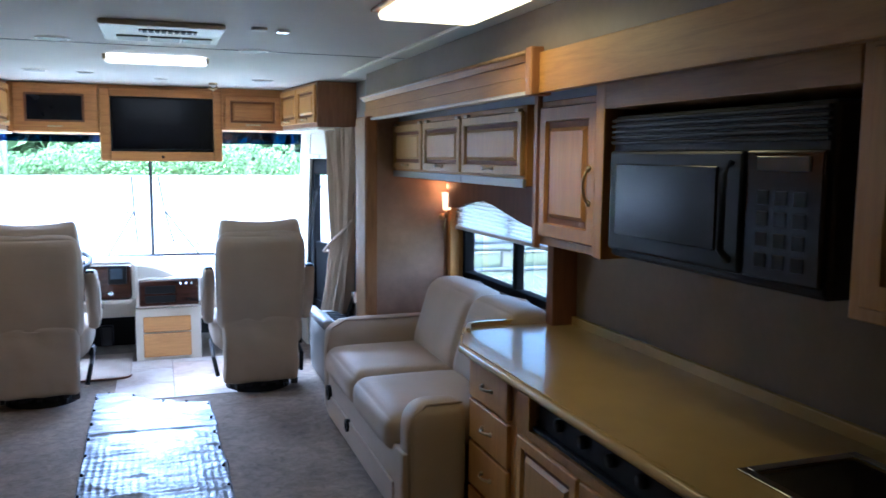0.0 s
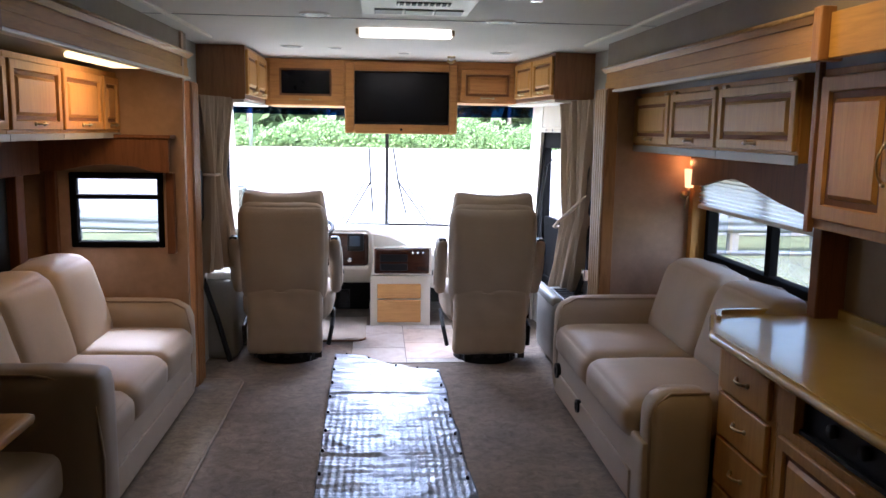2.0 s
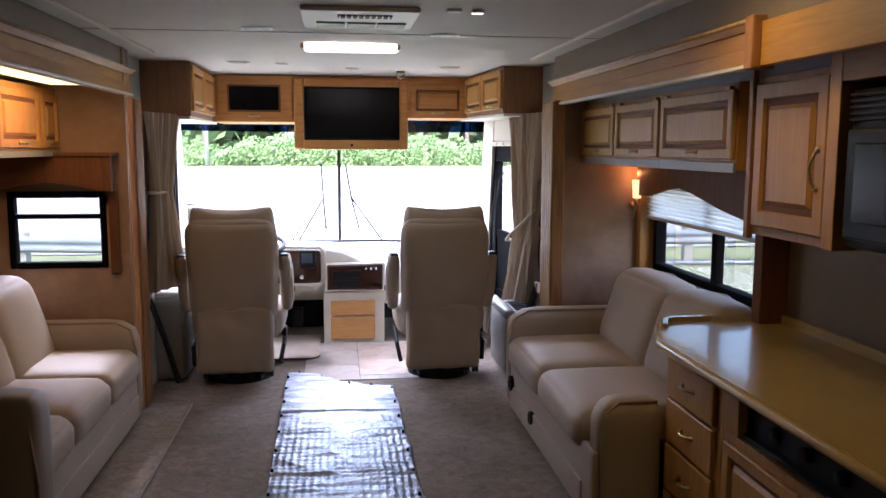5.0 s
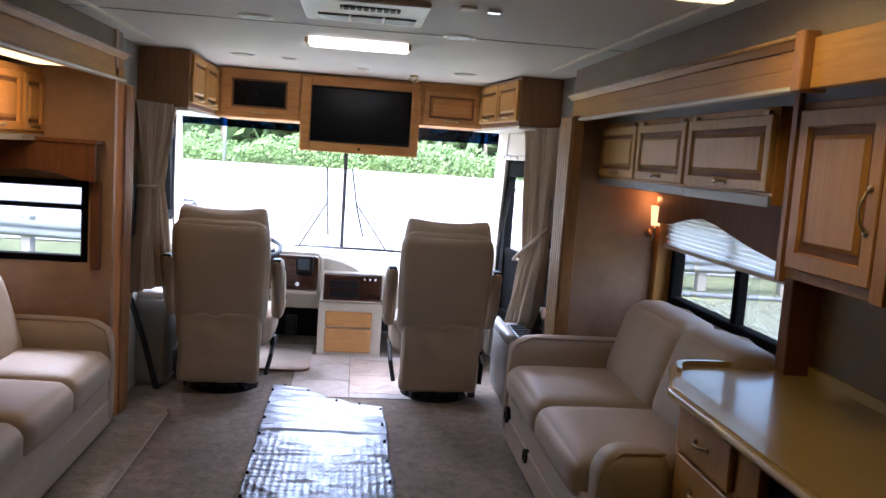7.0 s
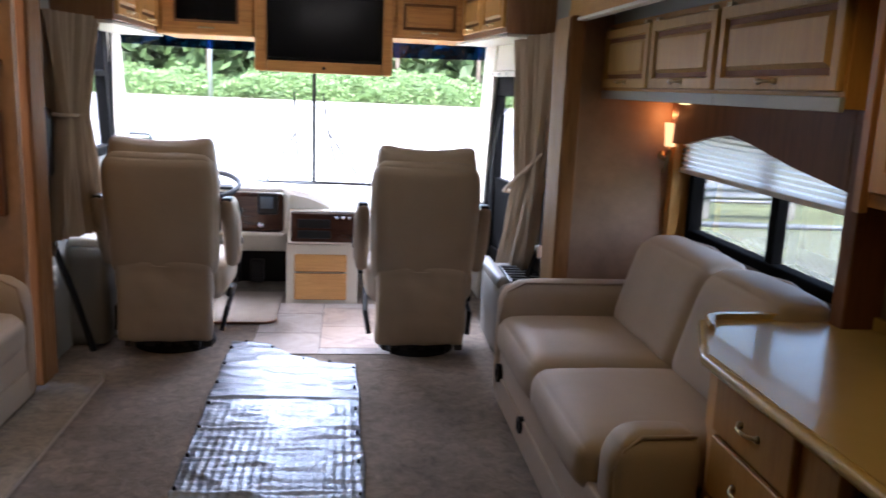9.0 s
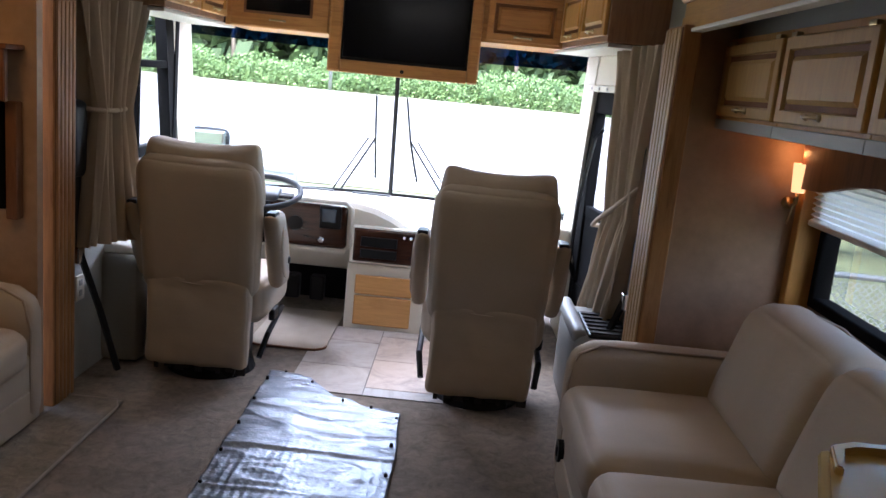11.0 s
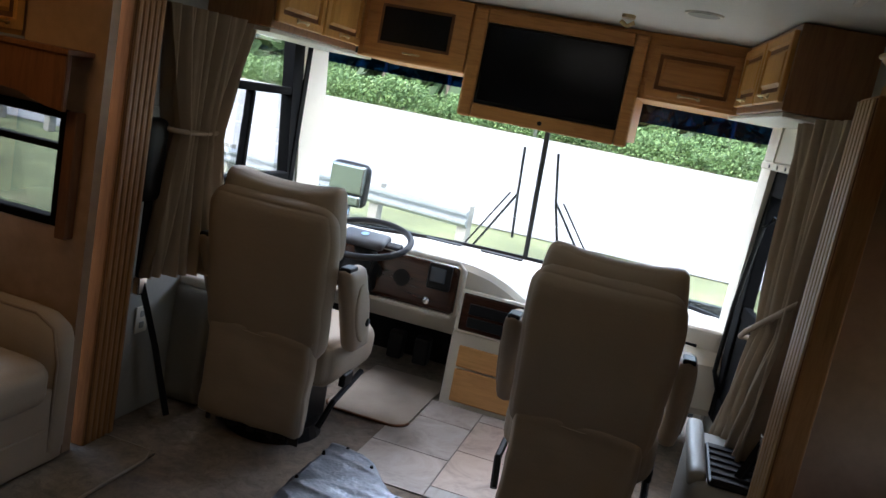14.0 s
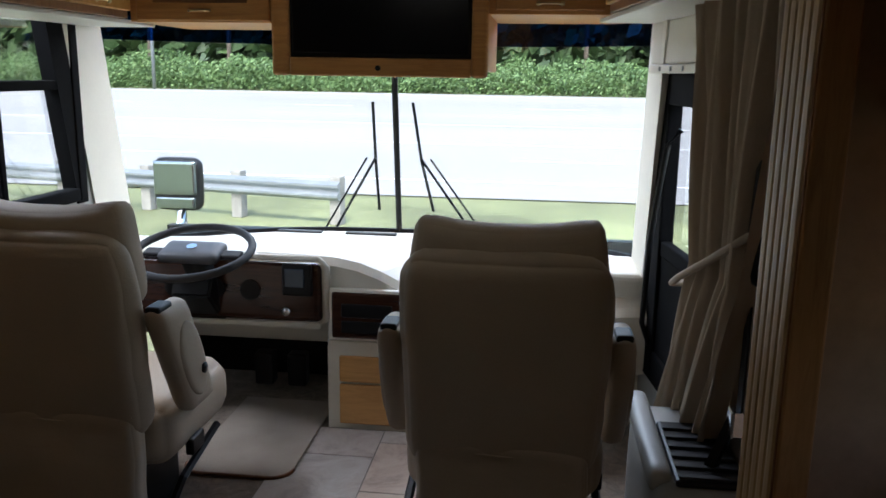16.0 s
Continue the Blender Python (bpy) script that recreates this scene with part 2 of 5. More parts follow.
M["leaf_dark"] = leaf_material("wood_leaf", (0.02, 0.045, 0.012), (0.05, 0.09, 0.025))
M["mirror"] = surface("mirror_glass", (0.24, 0.28, 0.30), 0.12, 0.02, 5, 1, 0, 1.0)
M["blind"] = surface("pleated_blind", (0.78, 0.77, 0.76), 0.7, 0.05, 200, 4, 0.05)
_nt = M["blind"].node_tree
_tr, _mx = _nt.nodes.new("ShaderNodeBsdfTranslucent"), _nt.nodes.new("ShaderNodeMixShader")
_tr.inputs["Color"].default_value = (0.98, 0.97, 0.98, 1)
_mx.inputs[0].default_value = 0.9
_nt.links.new(_nt.nodes["Principled BSDF"].outputs[0], _mx.inputs[1])
_nt.links.new(_tr.outputs[0], _mx.inputs[2])
_nt.links.new(_mx.outputs[0], _nt.nodes["Material Output"].inputs["Surface"])
M["gps"] = surface("small_display", (0.05, 0.07, 0.09), 0.15, 0.1, 8, 4, 0)


# ---- mesh helpers ----
def thing(name, at, label, category="", group="", kind=""):
    e = new(name)
    e.location = at
    e.empty_display_size = 0.1
    return tagged(e, label, category, group, kind)


def to_mesh(name, bm, mat, smooth=False):
    me = bpy.data.meshes.new(name)
    bmesh.ops.recalc_face_normals(bm, faces=bm.faces)
    bm.to_mesh(me)
    bm.free()
    for f in me.polygons:
        f.use_smooth = smooth
    for k in mat if isinstance(mat, (list, tuple)) else [mat]:
        me.materials.append(M[k] if isinstance(k, str) else k)
    return me


def part(name, bm, mat, parent, label="", smooth=False):
    ob = new(name, to_mesh(name, bm, mat, smooth))
    ob.parent = parent
    if parent.type == "EMPTY":
        ob.matrix_parent_inverse = Matrix.Translation(-Vector(parent.location))
    return tagged(ob, label)


def solid(name, bm, mat, label="", category="", group="", kind="", smooth=False):
    return tagged(new(name, to_mesh(name, bm, mat, smooth)), label, category, group, kind)


def box(x0, x1, y0, y1, z0, z1, bev=0.0, seg=2, bm=None):
    bm = bm or bmesh.new()
    r = bmesh.ops.create_cube(bm, size=1.0)
    for v in r["verts"]:
        v.co = Vector(((x0 + x1) / 2 + v.co.x * (x1 - x0), (y0 + y1) / 2 + v.co.y * (y1 - y0), (z0 + z1) / 2 + v.co.z * (z1 - z0)))
    if bev:
        edges = list({e for v in r["verts"] for e in v.link_edges})
        bmesh.ops.bevel(bm, geom=edges, offset=bev, segments=seg, affect="EDGES", profile=0.5)
    return bm


def cyl(a, b, r0, r1=None, seg=16, bm=None, caps=True):
    bm = bm or bmesh.new()
    a, b = Vector(a), Vector(b)
    r1 = r0 if r1 is None else r1
    q = (b - a).to_track_quat("Z", "Y").to_matrix().to_4x4()
    bmesh.ops.create_cone(bm, cap_ends=caps, segments=seg, radius1=r0, radius2=r1, depth=(b - a).length, matrix=Matrix.Translation((a + b) / 2) @ q)
    return bm


def tube(points, r, seg=8, bm=None, closed=False):
    bm = bm or bmesh.new()
    pts = [Vector(p) for p in points]
    n, rings = len(pts), []
    for i, p in enumerate(pts):
        d = (pts[(i + 1) % n] - pts[i - 1]) if closed else (pts[min(i + 1, n - 1)] - pts[max(i - 1, 0)])
        d.normalize()
        side = d.cross(Vector((0, 0, 1)) if abs(d.z) < 0.9 else Vector((1, 0, 0))).normalized()
        up = side.cross(d)
        rings.append([bm.verts.new(p + r * (math.cos(k * 2 * math.pi / seg) * side + math.sin(k * 2 * math.pi / seg) * up)) for k in range(seg)])
    for i in range(n if closed else n - 1):
        a, b = rings[i], rings[(i + 1) % n]
        for k in range(seg):
            bm.faces.new((a[k], a[(k + 1) % seg], b[(k + 1) % seg], b[k]))
    if not closed:
        bm.faces.new(rings[0]), bm.faces.new(rings[-1])
    return bm


def cushion(x0, x1, y0, y1, z0, z1, r=0.05, puff=(0, 0, 0), cuts=9, wrinkle=0.0):
    """A stuffed block: rounded edges, faces bulging by puff metres along each axis."""
    bm = bmesh.new()
    res = bmesh.ops.create_cube(bm, size=2.0)
    es = list({e for v in res["verts"] for e in v.link_edges})
    bmesh.ops.subdivide_edges(bm, edges=es, cuts=cuts, use_grid_fill=True)
    verts = list(bm.verts)
    h = Vector(((x1 - x0) / 2, (y1 - y0) / 2, (z1 - z0) / 2))
    c = Vector(((x0 + x1) / 2, (y0 + y1) / 2, (z0 + z1) / 2))
    r = min(r, min(h) * 0.98)
    for v in verts:
        p = v.co.copy()
        s = Vector(tuple(math.sin(k * math.pi / 2) for k in p))
        q = Vector((s.x * h.x, s.y * h.y, s.z * h.z))
        inner = Vector(tuple(max(-(h[k] - r), min(h[k] - r, q[k])) for k in range(3)))
        d = q - inner
        if d.length > 1e-9:
            q = inner + d.normalized() * r
        for k in range(3):
            o = [j for j in range(3) if j != k]
            q[k] += puff[k] * p[k] * (1 - p[o[0]] ** 2) * (1 - p[o[1]] ** 2)
        if wrinkle:
            q += wrinkle * noise.noise_vector(Vector((q.x * 9, q.y * 9, q.z * 9)) + c)
        v.co = c + q
    return bm


def prism(outline, axis, a, b, bev=0.0, bm=None):
    """An outline of (u, v) pairs drawn along an axis: x: (y, z); y: (x, z); z: (x, y)."""
    bm = bm or bmesh.new()
    put = {"x": lambda u, v, w: (w, u, v), "y": lambda u, v, w: (u, w, v), "z": lambda u, v, w: (u, v, w)}[axis]
    lo = [bm.verts.new(put(u, v, a)) for u, v in outline]
    hi = [bm.verts.new(put(u, v, b)) for u, v in outline]
    n = len(outline)
    bm.faces.new(lo), bm.faces.new(hi)
    for k in range(n):
        bm.faces.new((lo[k], lo[(k + 1) % n], hi[(k + 1) % n], hi[k]))
    if bev:
        bmesh.ops.bevel(bm, geom=list(bm.edges), offset=bev, segments=2, affect="EDGES")
    return bm


def wall_with_holes(u0, u1, z0, z1, holes, axis, a, b):
    """A thick wall in strips round its openings. axis x: the wall's faces lie at x = a and b, u is y."""
    us = sorted({u0, u1, *(h[0] for h in holes), *(h[1] for h in holes)})
    zs = sorted({z0, z1, *(h[2] for h in holes), *(h[3] for h in holes)})
    bm = bmesh.new()
    for i in range(len(us) - 1):
        runs = []
        for j in range(len(zs) - 1):
            um, zm = (us[i] + us[i + 1]) / 2, (zs[j] + zs[j + 1]) / 2
            if any(h[0] < um < h[1] and h[2] < zm < h[3] for h in holes):
                continue
            if runs and abs(runs[-1][1] - zs[j]) < 1e-6:
                runs[-1][1] = zs[j + 1]
            else:
                runs.append([zs[j], zs[j + 1]])
        for lo, hi in runs:
            if axis == "x":
                box(a, b, us[i], us[i + 1], lo, hi, bm=bm)
            else:
                box(us[i], us[i + 1], a, b, lo, hi, bm=bm)
    return bm


TURN = {"-y": 0, "-x": -90, "+x": 90}


def cabinet_door(parent, face, origin, w, h, mats=("wood", "wood"), pull="bar", rail=0.055, name="door", panel=True):
    """A raised-panel door or drawer front. origin: its lower corner, at the start of its width."""
    m = pose(*origin, 0, 0, TURN[face])
    t = 0.02
    bm = box(0, w, -t, 0, 0, h, 0.004, 1)
    if panel:
        front = min(bm.faces, key=lambda f: f.calc_center_median().y)
        bmesh.ops.inset_individual(bm, faces=[front], thickness=rail - 0.004)
        bmesh.ops.inset_individual(bm, faces=[front], thickness=0.006)
        for v in front.verts:
            v.co.y = -t * 0.35
        front.material_index = 1
    bm.transform(m)
    d = part(name, bm, (mats[0], "glaze"), parent)
    if panel:
        i = rail + 0.008
        bm = bmesh.new()
        a = [bm.verts.new((x, -t * 0.36, z)) for x, z in ((i, i), (w - i, i), (w - i, h - i), (i, h - i))]
        j = i + min(0.014, (min(w, h) - 2 * i) * 0.25)
        b = [bm.verts.new((x, -t * 0.95, z)) for x, z in ((j, j), (w - j, j), (w - j, h - j), (j, h - j))]
        bm.faces.new(b)
        for k in range(4):
            bm.faces.new((a[k], a[(k + 1) % 4], b[(k + 1) % 4], b[k]))
        bm.transform(m)
        part("panel", bm, mats[1], d)
    if pull:
        if pull == "bar":
            c, k, L = (w / 2, rail * 0.5 if panel else h / 2), (1, 0), 0.045
        else:
            c, k, L = (w - rail * 0.5, h * 0.42), (0, 1), 0.06
        pts = [(c[0] + k[0] * L * s, -t - 0.026 * math.cos(s * math.pi / 2) ** 0.6, c[1] + k[1] * L * s) for s in [q / 5 for q in range(-5, 6)]]
        bm = tube(pts, 0.0055, 6)
        for s in (-1, 1):
            e = (c[0] + k[0] * L * s, c[1] + k[1] * L * s)
            cyl((e[0], -t - 0.008, e[1]), (e[0], -t + 0.002, e[1]), 0.009, 0.011, 8, bm)
        bm.transform(m)
        part("handle", bm, "brass", d, "antique brass pull handle", True)
    return d


# ---- shell of the motorhome ----
XL, XR, YE, ZC = -1.25, 1.39, 3.87, 2.10
SL, SR = -2.08, 1.93
REAR = -3.4


def structure(name, bm, mat, label, smooth=False):
    return solid(name, bm, mat, label, kind="structure", smooth=smooth)


PLAN = [(-2.13, REAR), (1.98, REAR), (1.98, YE + 0.045), (XR + 0.05, YE + 0.045), (XR + 0.05, 5.6), (1.30, 6.3), (-1.30, 6.3), (XL - 0.05, 5.6), (XL - 0.05, YE + 0.045), (-2.13, YE + 0.045)]
structure("floor", prism(PLAN, "z", -0.08, 0.0), "carpet", "beige-brown cut pile carpet floor, worn")
structure("ceiling", prism(PLAN, "z", ZC, ZC + 0.06), "ceiling", "off-white padded vinyl ceiling")
structure("wall_rear", box(-2.1, 2.0, REAR - 0.05, REAR, 0, ZC), "wall", "taupe papered wall behind the galley")
structure("wall_left_rear", box(-2.13, SL, REAR, YE, 0, ZC), "wall", "taupe papered slide-out side wall")
# end walls of the two slide-outs
YL, YR = 3.73, 3.81
LW = (-1.830, -1.305, 0.870, 1.303)
structure("wall_slide_left", wall_with_holes(SL, -1.18, 0, ZC, [LW], "y", YL, YL + 0.045), "wall", "taupe textured wallpaper on the end wall of the slide-out")
structure("wall_slide_right", box(1.325, SR + 0.05, YR, YR + 0.045, 0, ZC), "wall", "brown textured wallpaper on the end wall of the slide-out")
RW = (2.33, 3.70, 0.815, 1.36)
structure("wall_right", wall_with_holes(REAR, YE, 0, ZC, [RW], "x", SR, SR + 0.05), "splash", "brown panelled outer wall of the slide-out")
# cab side walls
LWIN = (4.42, 5.45, 0.98, 1.84)
structure("wall_cab_left", wall_with_holes(YE + 0.045, 5.62, 0, ZC, [LWIN], "x", XL - 0.05, XL), "wall_grey", "grey-green vinyl cab side wall")
RWIN = (4.62, 5.52, 0.30, 1.575)
wcr = structure("wall_cab_right", wall_with_holes(YE + 0.045, 5.62, 0, ZC, [RWIN], "x", XR, XR + 0.05), "wall_grey", "grey vinyl cab side wall round the entry door")
structure("wall_return_left", box(XL - 0.01, -1.23, YE + 0.047, YE + 0.075, 0, ZC), "wall_grey", "grey vinyl return beside the slide-out")
# fluted upright trims at the slide-out openings
for side, x0, x1, near, far in (("left", -1.225, -1.157, 3.82, 4.00), ("right", 1.262, 1.332, 3.69, 3.95)):
    t = thing("trim_" + side, ((x0 + x1) / 2, near, 0), "fluted honey-coloured maple upright trim beside the slide-out", kind="structure")
    part("board", box(x0, x1, near, far, 0.0, 1.83, 0.006), "trim", t)
    xe = x1 if side == "left" else x0
    sgn = 1 if side == "left" else -1
    part("fluted_ground", box(*sorted((xe, xe + sgn * 0.003)), near + 0.005, far - 0.005, 0.01, 1.82), "glaze", t)
    pitch = (far - near - 0.016) / 5
    for k in range(5):
        y = near + 0.008 + pitch * (k + 0.5)
        g = pitch * 0.44
        part("flute", prism([(xe, y - g), (xe + sgn * 0.008, y - g * 0.72), (xe + sgn * 0.010, y), (xe + sgn * 0.008, y + g * 0.72), (xe, y + g)], "z", 0.01, 1.82), "trim" if side == "left" else "flute", t)

# fascias over the slide-outs and the rails on the ceiling above them
for side, s, xf, y1 in (("right", 1, 1.30, YE + 0.02), ("left", -1, -1.18, YE + 0.02)):
    t = thing("fascia_" + side, (xf, 2.0, 1.82), "honey maple fascia board over the slide-out opening", kind="structure")
    zb = 1.82 if s > 0 else 1.855
    xs = sorted((xf, xf + s * 0.03))
    part("board", box(*xs, 1.42, y1, zb, zb + 0.052, 0.004), "wood_y", t)
    xs = sorted((xf + s * 0.006, xf + s * 0.03))
    part("upper_board", box(*xs, 1.42, y1, zb + 0.052, zb + 0.105, 0.003), "wood_y", t)
    xs = sorted((xf - s * 0.012, xf + s * 0.034))
    part("lower_bead", box(*xs, 1.42, y1, zb - 0.014, zb, 0.004), "cream", t)
    part("crown", prism([(xf + s * 0.03, zb + 0.105), (xf - s * 0.004, zb + 0.105), (xf - s * 0.022, zb + 0.122), (xf - s * 0.022, zb + 0.128), (xf + s * 0.03, zb + 0.128)], "y", 1.42, y1), "wood_y", t)
    part("crown_bead", tube([(xf - s * 0.024, 1.42, zb + 0.131), (xf - s * 0.024, y1, zb + 0.131)], 0.008, 8), "flute", t, "pale bead along the crown", True)
    part("crown_bead", tube([(xf - s * 0.008, 1.42, zb + 0.137), (xf - s * 0.008, y1, zb + 0.137)], 0.007, 8), "flute", t, "pale bead along the crown", True)
    xs = sorted((xf - s * 0.035, xf + s * 0.045))
    part("end_block", box(*xs, 1.375, 1.425, zb - 0.02, zb + 0.145, 0.006), "trim", t)
    xs = sorted((xf - s * 0.005, xf + s * 0.03))
    part("rear_board", box(*xs, REAR, 1.375, zb - 0.012, zb + 0.125, 0.004), "wood_y", t)
    xs = sorted((xf + s * 0.012, xf + s * 0.04))
    structure("wall_over_fascia_" + side, box(*xs, REAR, y1, zb + 0.128, ZC), "splash", "brown-grey strip of wall above the fascia")
    xs = sorted((xf - s * 0.13, xf - s * 0.105))
    structure("ceiling_rail_" + side, box(*xs, REAR, y1 + 0.05, ZC - 0.016, ZC, 0.005), "cream", "slim white rail along the ceiling edge")
    xs = sorted((xf + s * 0.03, (SR if s > 0 else SL)))
    structure("slide_ceiling_" + side, box(*xs, REAR, YE, 1.895 if s < 0 else 1.87, 1.93), "wall_grey", "grey padded ceiling of the slide-out")

# windows of the slide-outs
def sash(parent, axis, at, u0, u1, z0, z1, bars, w=0.035, d=0.04, mat="seal", tint="glass", out=0.02):
    """A dark metal frame with rounded look, bars and panes. axis y: frame in the plane y = at."""
    def bx(a, b, c, e, dd=d, o=0.0):
        return box(a, b, at - dd / 2 + o, at + dd / 2 + o, c, e, 0.006) if axis == "y" else box(at - dd / 2 + o, at + dd / 2 + o, a, b, c, e, 0.006)
    bm = bmesh.new()
    for a, b, c, e in ((u0, u0 + w, z0, z1), (u1 - w, u1, z0, z1), (u0 + w, u1 - w, z0, z0 + w), (u0 + w, u1 - w, z1 - w, z1)):
        (box(a, b, at - d / 2, at + d / 2, c, e, 0.008, 2, bm) if axis == "y" else box(at - d / 2, at + d / 2, a, b, c, e, 0.008, 2, bm))
    part("window_frame", bm, mat, parent)
    for a, b, c, e in bars:
        part("glazing_bar", bx(a, b, c, e, d * 0.7), mat, parent)
    g = part("pane", bx(u0 + w * 0.8, u1 - w * 0.8, z0 + w * 0.8, z1 - w * 0.8, 0.005, out), tint, parent)
    g.visible_shadow = False


w1 = thing("window_1", (-1.57, YL, 0.87), "two-part dark-framed window in the slide-out end wall", kind="structure")
sash(w1, "y", YL + 0.02, LW[0], LW[1], LW[2], LW[3], [(LW[0] + 0.03, LW[1] - 0.03, 1.150, 1.176)], 0.036, 0.06, tint="dark_glass")
w2 = thing("window_2", (SR, 3.05, 0.79), "black-framed sliding side window over the sofa", kind="structure")
sash(w2, "x", SR + 0.005, RW[0], RW[1], RW[2], RW[3], [(2.88, 2.935, RW[2] + 0.03, RW[3] - 0.03)], 0.044, 0.07, tint="dark_glass", out=0.032)
w3 = thing("window_3", (XL, 4.93, 0.98), "black-framed driver's side window with crossing bars", kind="structure")
sash(w3, "x", XL - 0.012, LWIN[0], LWIN[1], LWIN[2], LWIN[3], [(LWIN[0] + 0.03, LWIN[1] - 0.03, 1.46, 1.50), (4.88, 4.915, LWIN[2] + 0.03, 1.46)], 0.06, 0.06, out=-0.02)
bm = prism([(5.455, 0.97), (5.38, 0.97), (5.215, 1.85), (5.455, 1.85)], "x", XL - 0.052, XL + 0.012)
part("front_bar", bm, "seal", w3)
w4 = thing("door_1", (XR, 5.07, 0.3), "dark entry door with a tall window beside the passenger seat", kind="structure")
sash(w4, "x", XR + 0.02, RWIN[0], RWIN[1], RWIN[2], RWIN[3], [(RWIN[0] + 0.03, RWIN[1] - 0.03, 0.84, 0.90)], 0.13, 0.06, "seal", "glass")
part("lower_panel", box(XR + 0.004, XR + 0.04, RWIN[0] + 0.12, RWIN[1] - 0.12, 0.36, 0.85, 0.01), "seal", w4)
part("grab_rail", tube([(XR - 0.01, 5.42, 0.45), (XR - 0.05, 5.41, 0.55), (XR - 0.05, 5.38, 0.9), (XR - 0.05, 5.30, 1.12), (XR - 0.05, 5.22, 1.3), (XR - 0.01, 5.2, 1.36)], 0.012), "black", w4, smooth=True)

# wooden surround, valance and pleated blind at the side window
v = thing("window_valance", (1.86, 3.05, 1.2), "dark maple window surround with an arched valance", "valance")
part("side_board", box(1.83, SR, 3.74, 3.80, 0.62, 1.47, 0.006), "wood", v)
part("side_board", box(1.80, SR, 2.22, 2.29, 0.75, 1.47, 0.006), "dark_trim", v)
arch = [(2.29, 1.47), (2.29, 1.215), (2.62, 1.26), (2.95, 1.32), (3.12, 1.345), (3.28, 1.325), (3.55, 1.275), (3.74, 1.265), (3.74, 1.47)]
part("front_board", prism(arch, "x", 1.80, 1.825, 0.003), "dark_trim", v)
bl = thing("pleated_blind", (1.88, 3.05, 1.2), "white pleated blind drawn part-way down the window", "blind")
bm = bmesh.new()
rows = [[bm.verts.new((1.865 + 0.018 * (k % 2), y, 1.15 + k * 0.011)) for y in (2.3, 3.73)] for k in range(19)]
for a, b in zip(rows, rows[1:]):
    bm.faces.new((a[0], a[1], b[1], b[0]))
part("pleats", bm, "blind", bl)
part("bottom_rail", box(1.86, 1.90, 2.3, 3.73, 1.128, 1.15, 0.004), "white", bl)

# surround and valance at the slide end window
v = thing("window_valance", (-1.57, YL - 0.1, 1.3), "dark maple arched valance over the end window", "valance")
arch = [(-1.93, 1.315), (-1.83, 1.315), (-1.70, 1.345), (-1.57, 1.36), (-1.43, 1.345), (-1.32, 1.315), (-1.24, 1.305), (-1.24, 1.50), (-1.99, 1.50), (-1.99, 1.315)]
part("front_board", prism(arch, "y", YL - 0.12, YL - 0.095, 0.003), "dark_trim", v)
part("top_board", box(-2.0, -1.225, YL - 0.135, YL, 1.50, 1.52, 0.004), "dark_trim", v)
part("side_board", box(-1.28, -1.235, YL - 0.05, YL, 0.84, 1.305, 0.005), "dark_trim", v)
part("side_board", box(-1.95, -1.89, YL - 0.05, YL, 0.77, 1.315, 0.005), "dark_trim", v)
v = thing("side_window_surround", (-2.0, 3.0, 1.0), "dark maple surround of the window behind the sofa", "window surround")
part("top_board", box(SL, -1.93, 2.0, YL - 0.14, 1.30, 1.50, 0.006), "dark_trim", v)
part("side_board", box(SL, -1.96, 3.35, 3.45, 0.7, 1.3, 0.006), "dark_trim", v)
part("blind", box(SL, -2.0, 2.2, 3.33, 0.8, 1.3, 0.006), "black", v)

# ---- windscreen ----
ws = thing("window_5", (0, 6.2, 0.7), "wide two-piece curved windscreen with a tinted top band", kind="structure")


def ws_pt(x, z):
    """A point of the curved, raked windscreen."""
    k = abs(x - 0.02) / 1.25
    return Vector((x, 6.43 - 0.50 * k ** 2.6 - 0.20 * (z - 0.7), z))


def ws_sheet(x0, x1, z0, z1, th, n=10):
    bm = bmesh.new()
    rows = []
    for o in (0, th):
        rows.append([[bm.verts.new(ws_pt(x0 + (x1 - x0) * i / n, z0 + (z1 - z0) * j) + Vector((0, o, 0))) for j in (0, 1)] for i in range(n + 1)])
    f, b = rows
    for i in range(n):
        bm.faces.new((f[i][0], f[i + 1][0], f[i + 1][1], f[i][1]))
        bm.faces.new((b[i][0], b[i][1], b[i + 1][1], b[i + 1][0]))
        bm.faces.new((f[i][0], b[i][0], b[i + 1][0], f[i + 1][0]))
        bm.faces.new((f[i][1], f[i + 1][1], b[i + 1][1], b[i][1]))
    bm.faces.new((f[0][0], f[0][1], b[0][1], b[0][0])), bm.faces.new((f[n][0], b[n][0], b[n][1], f[n][1]))
    return bm


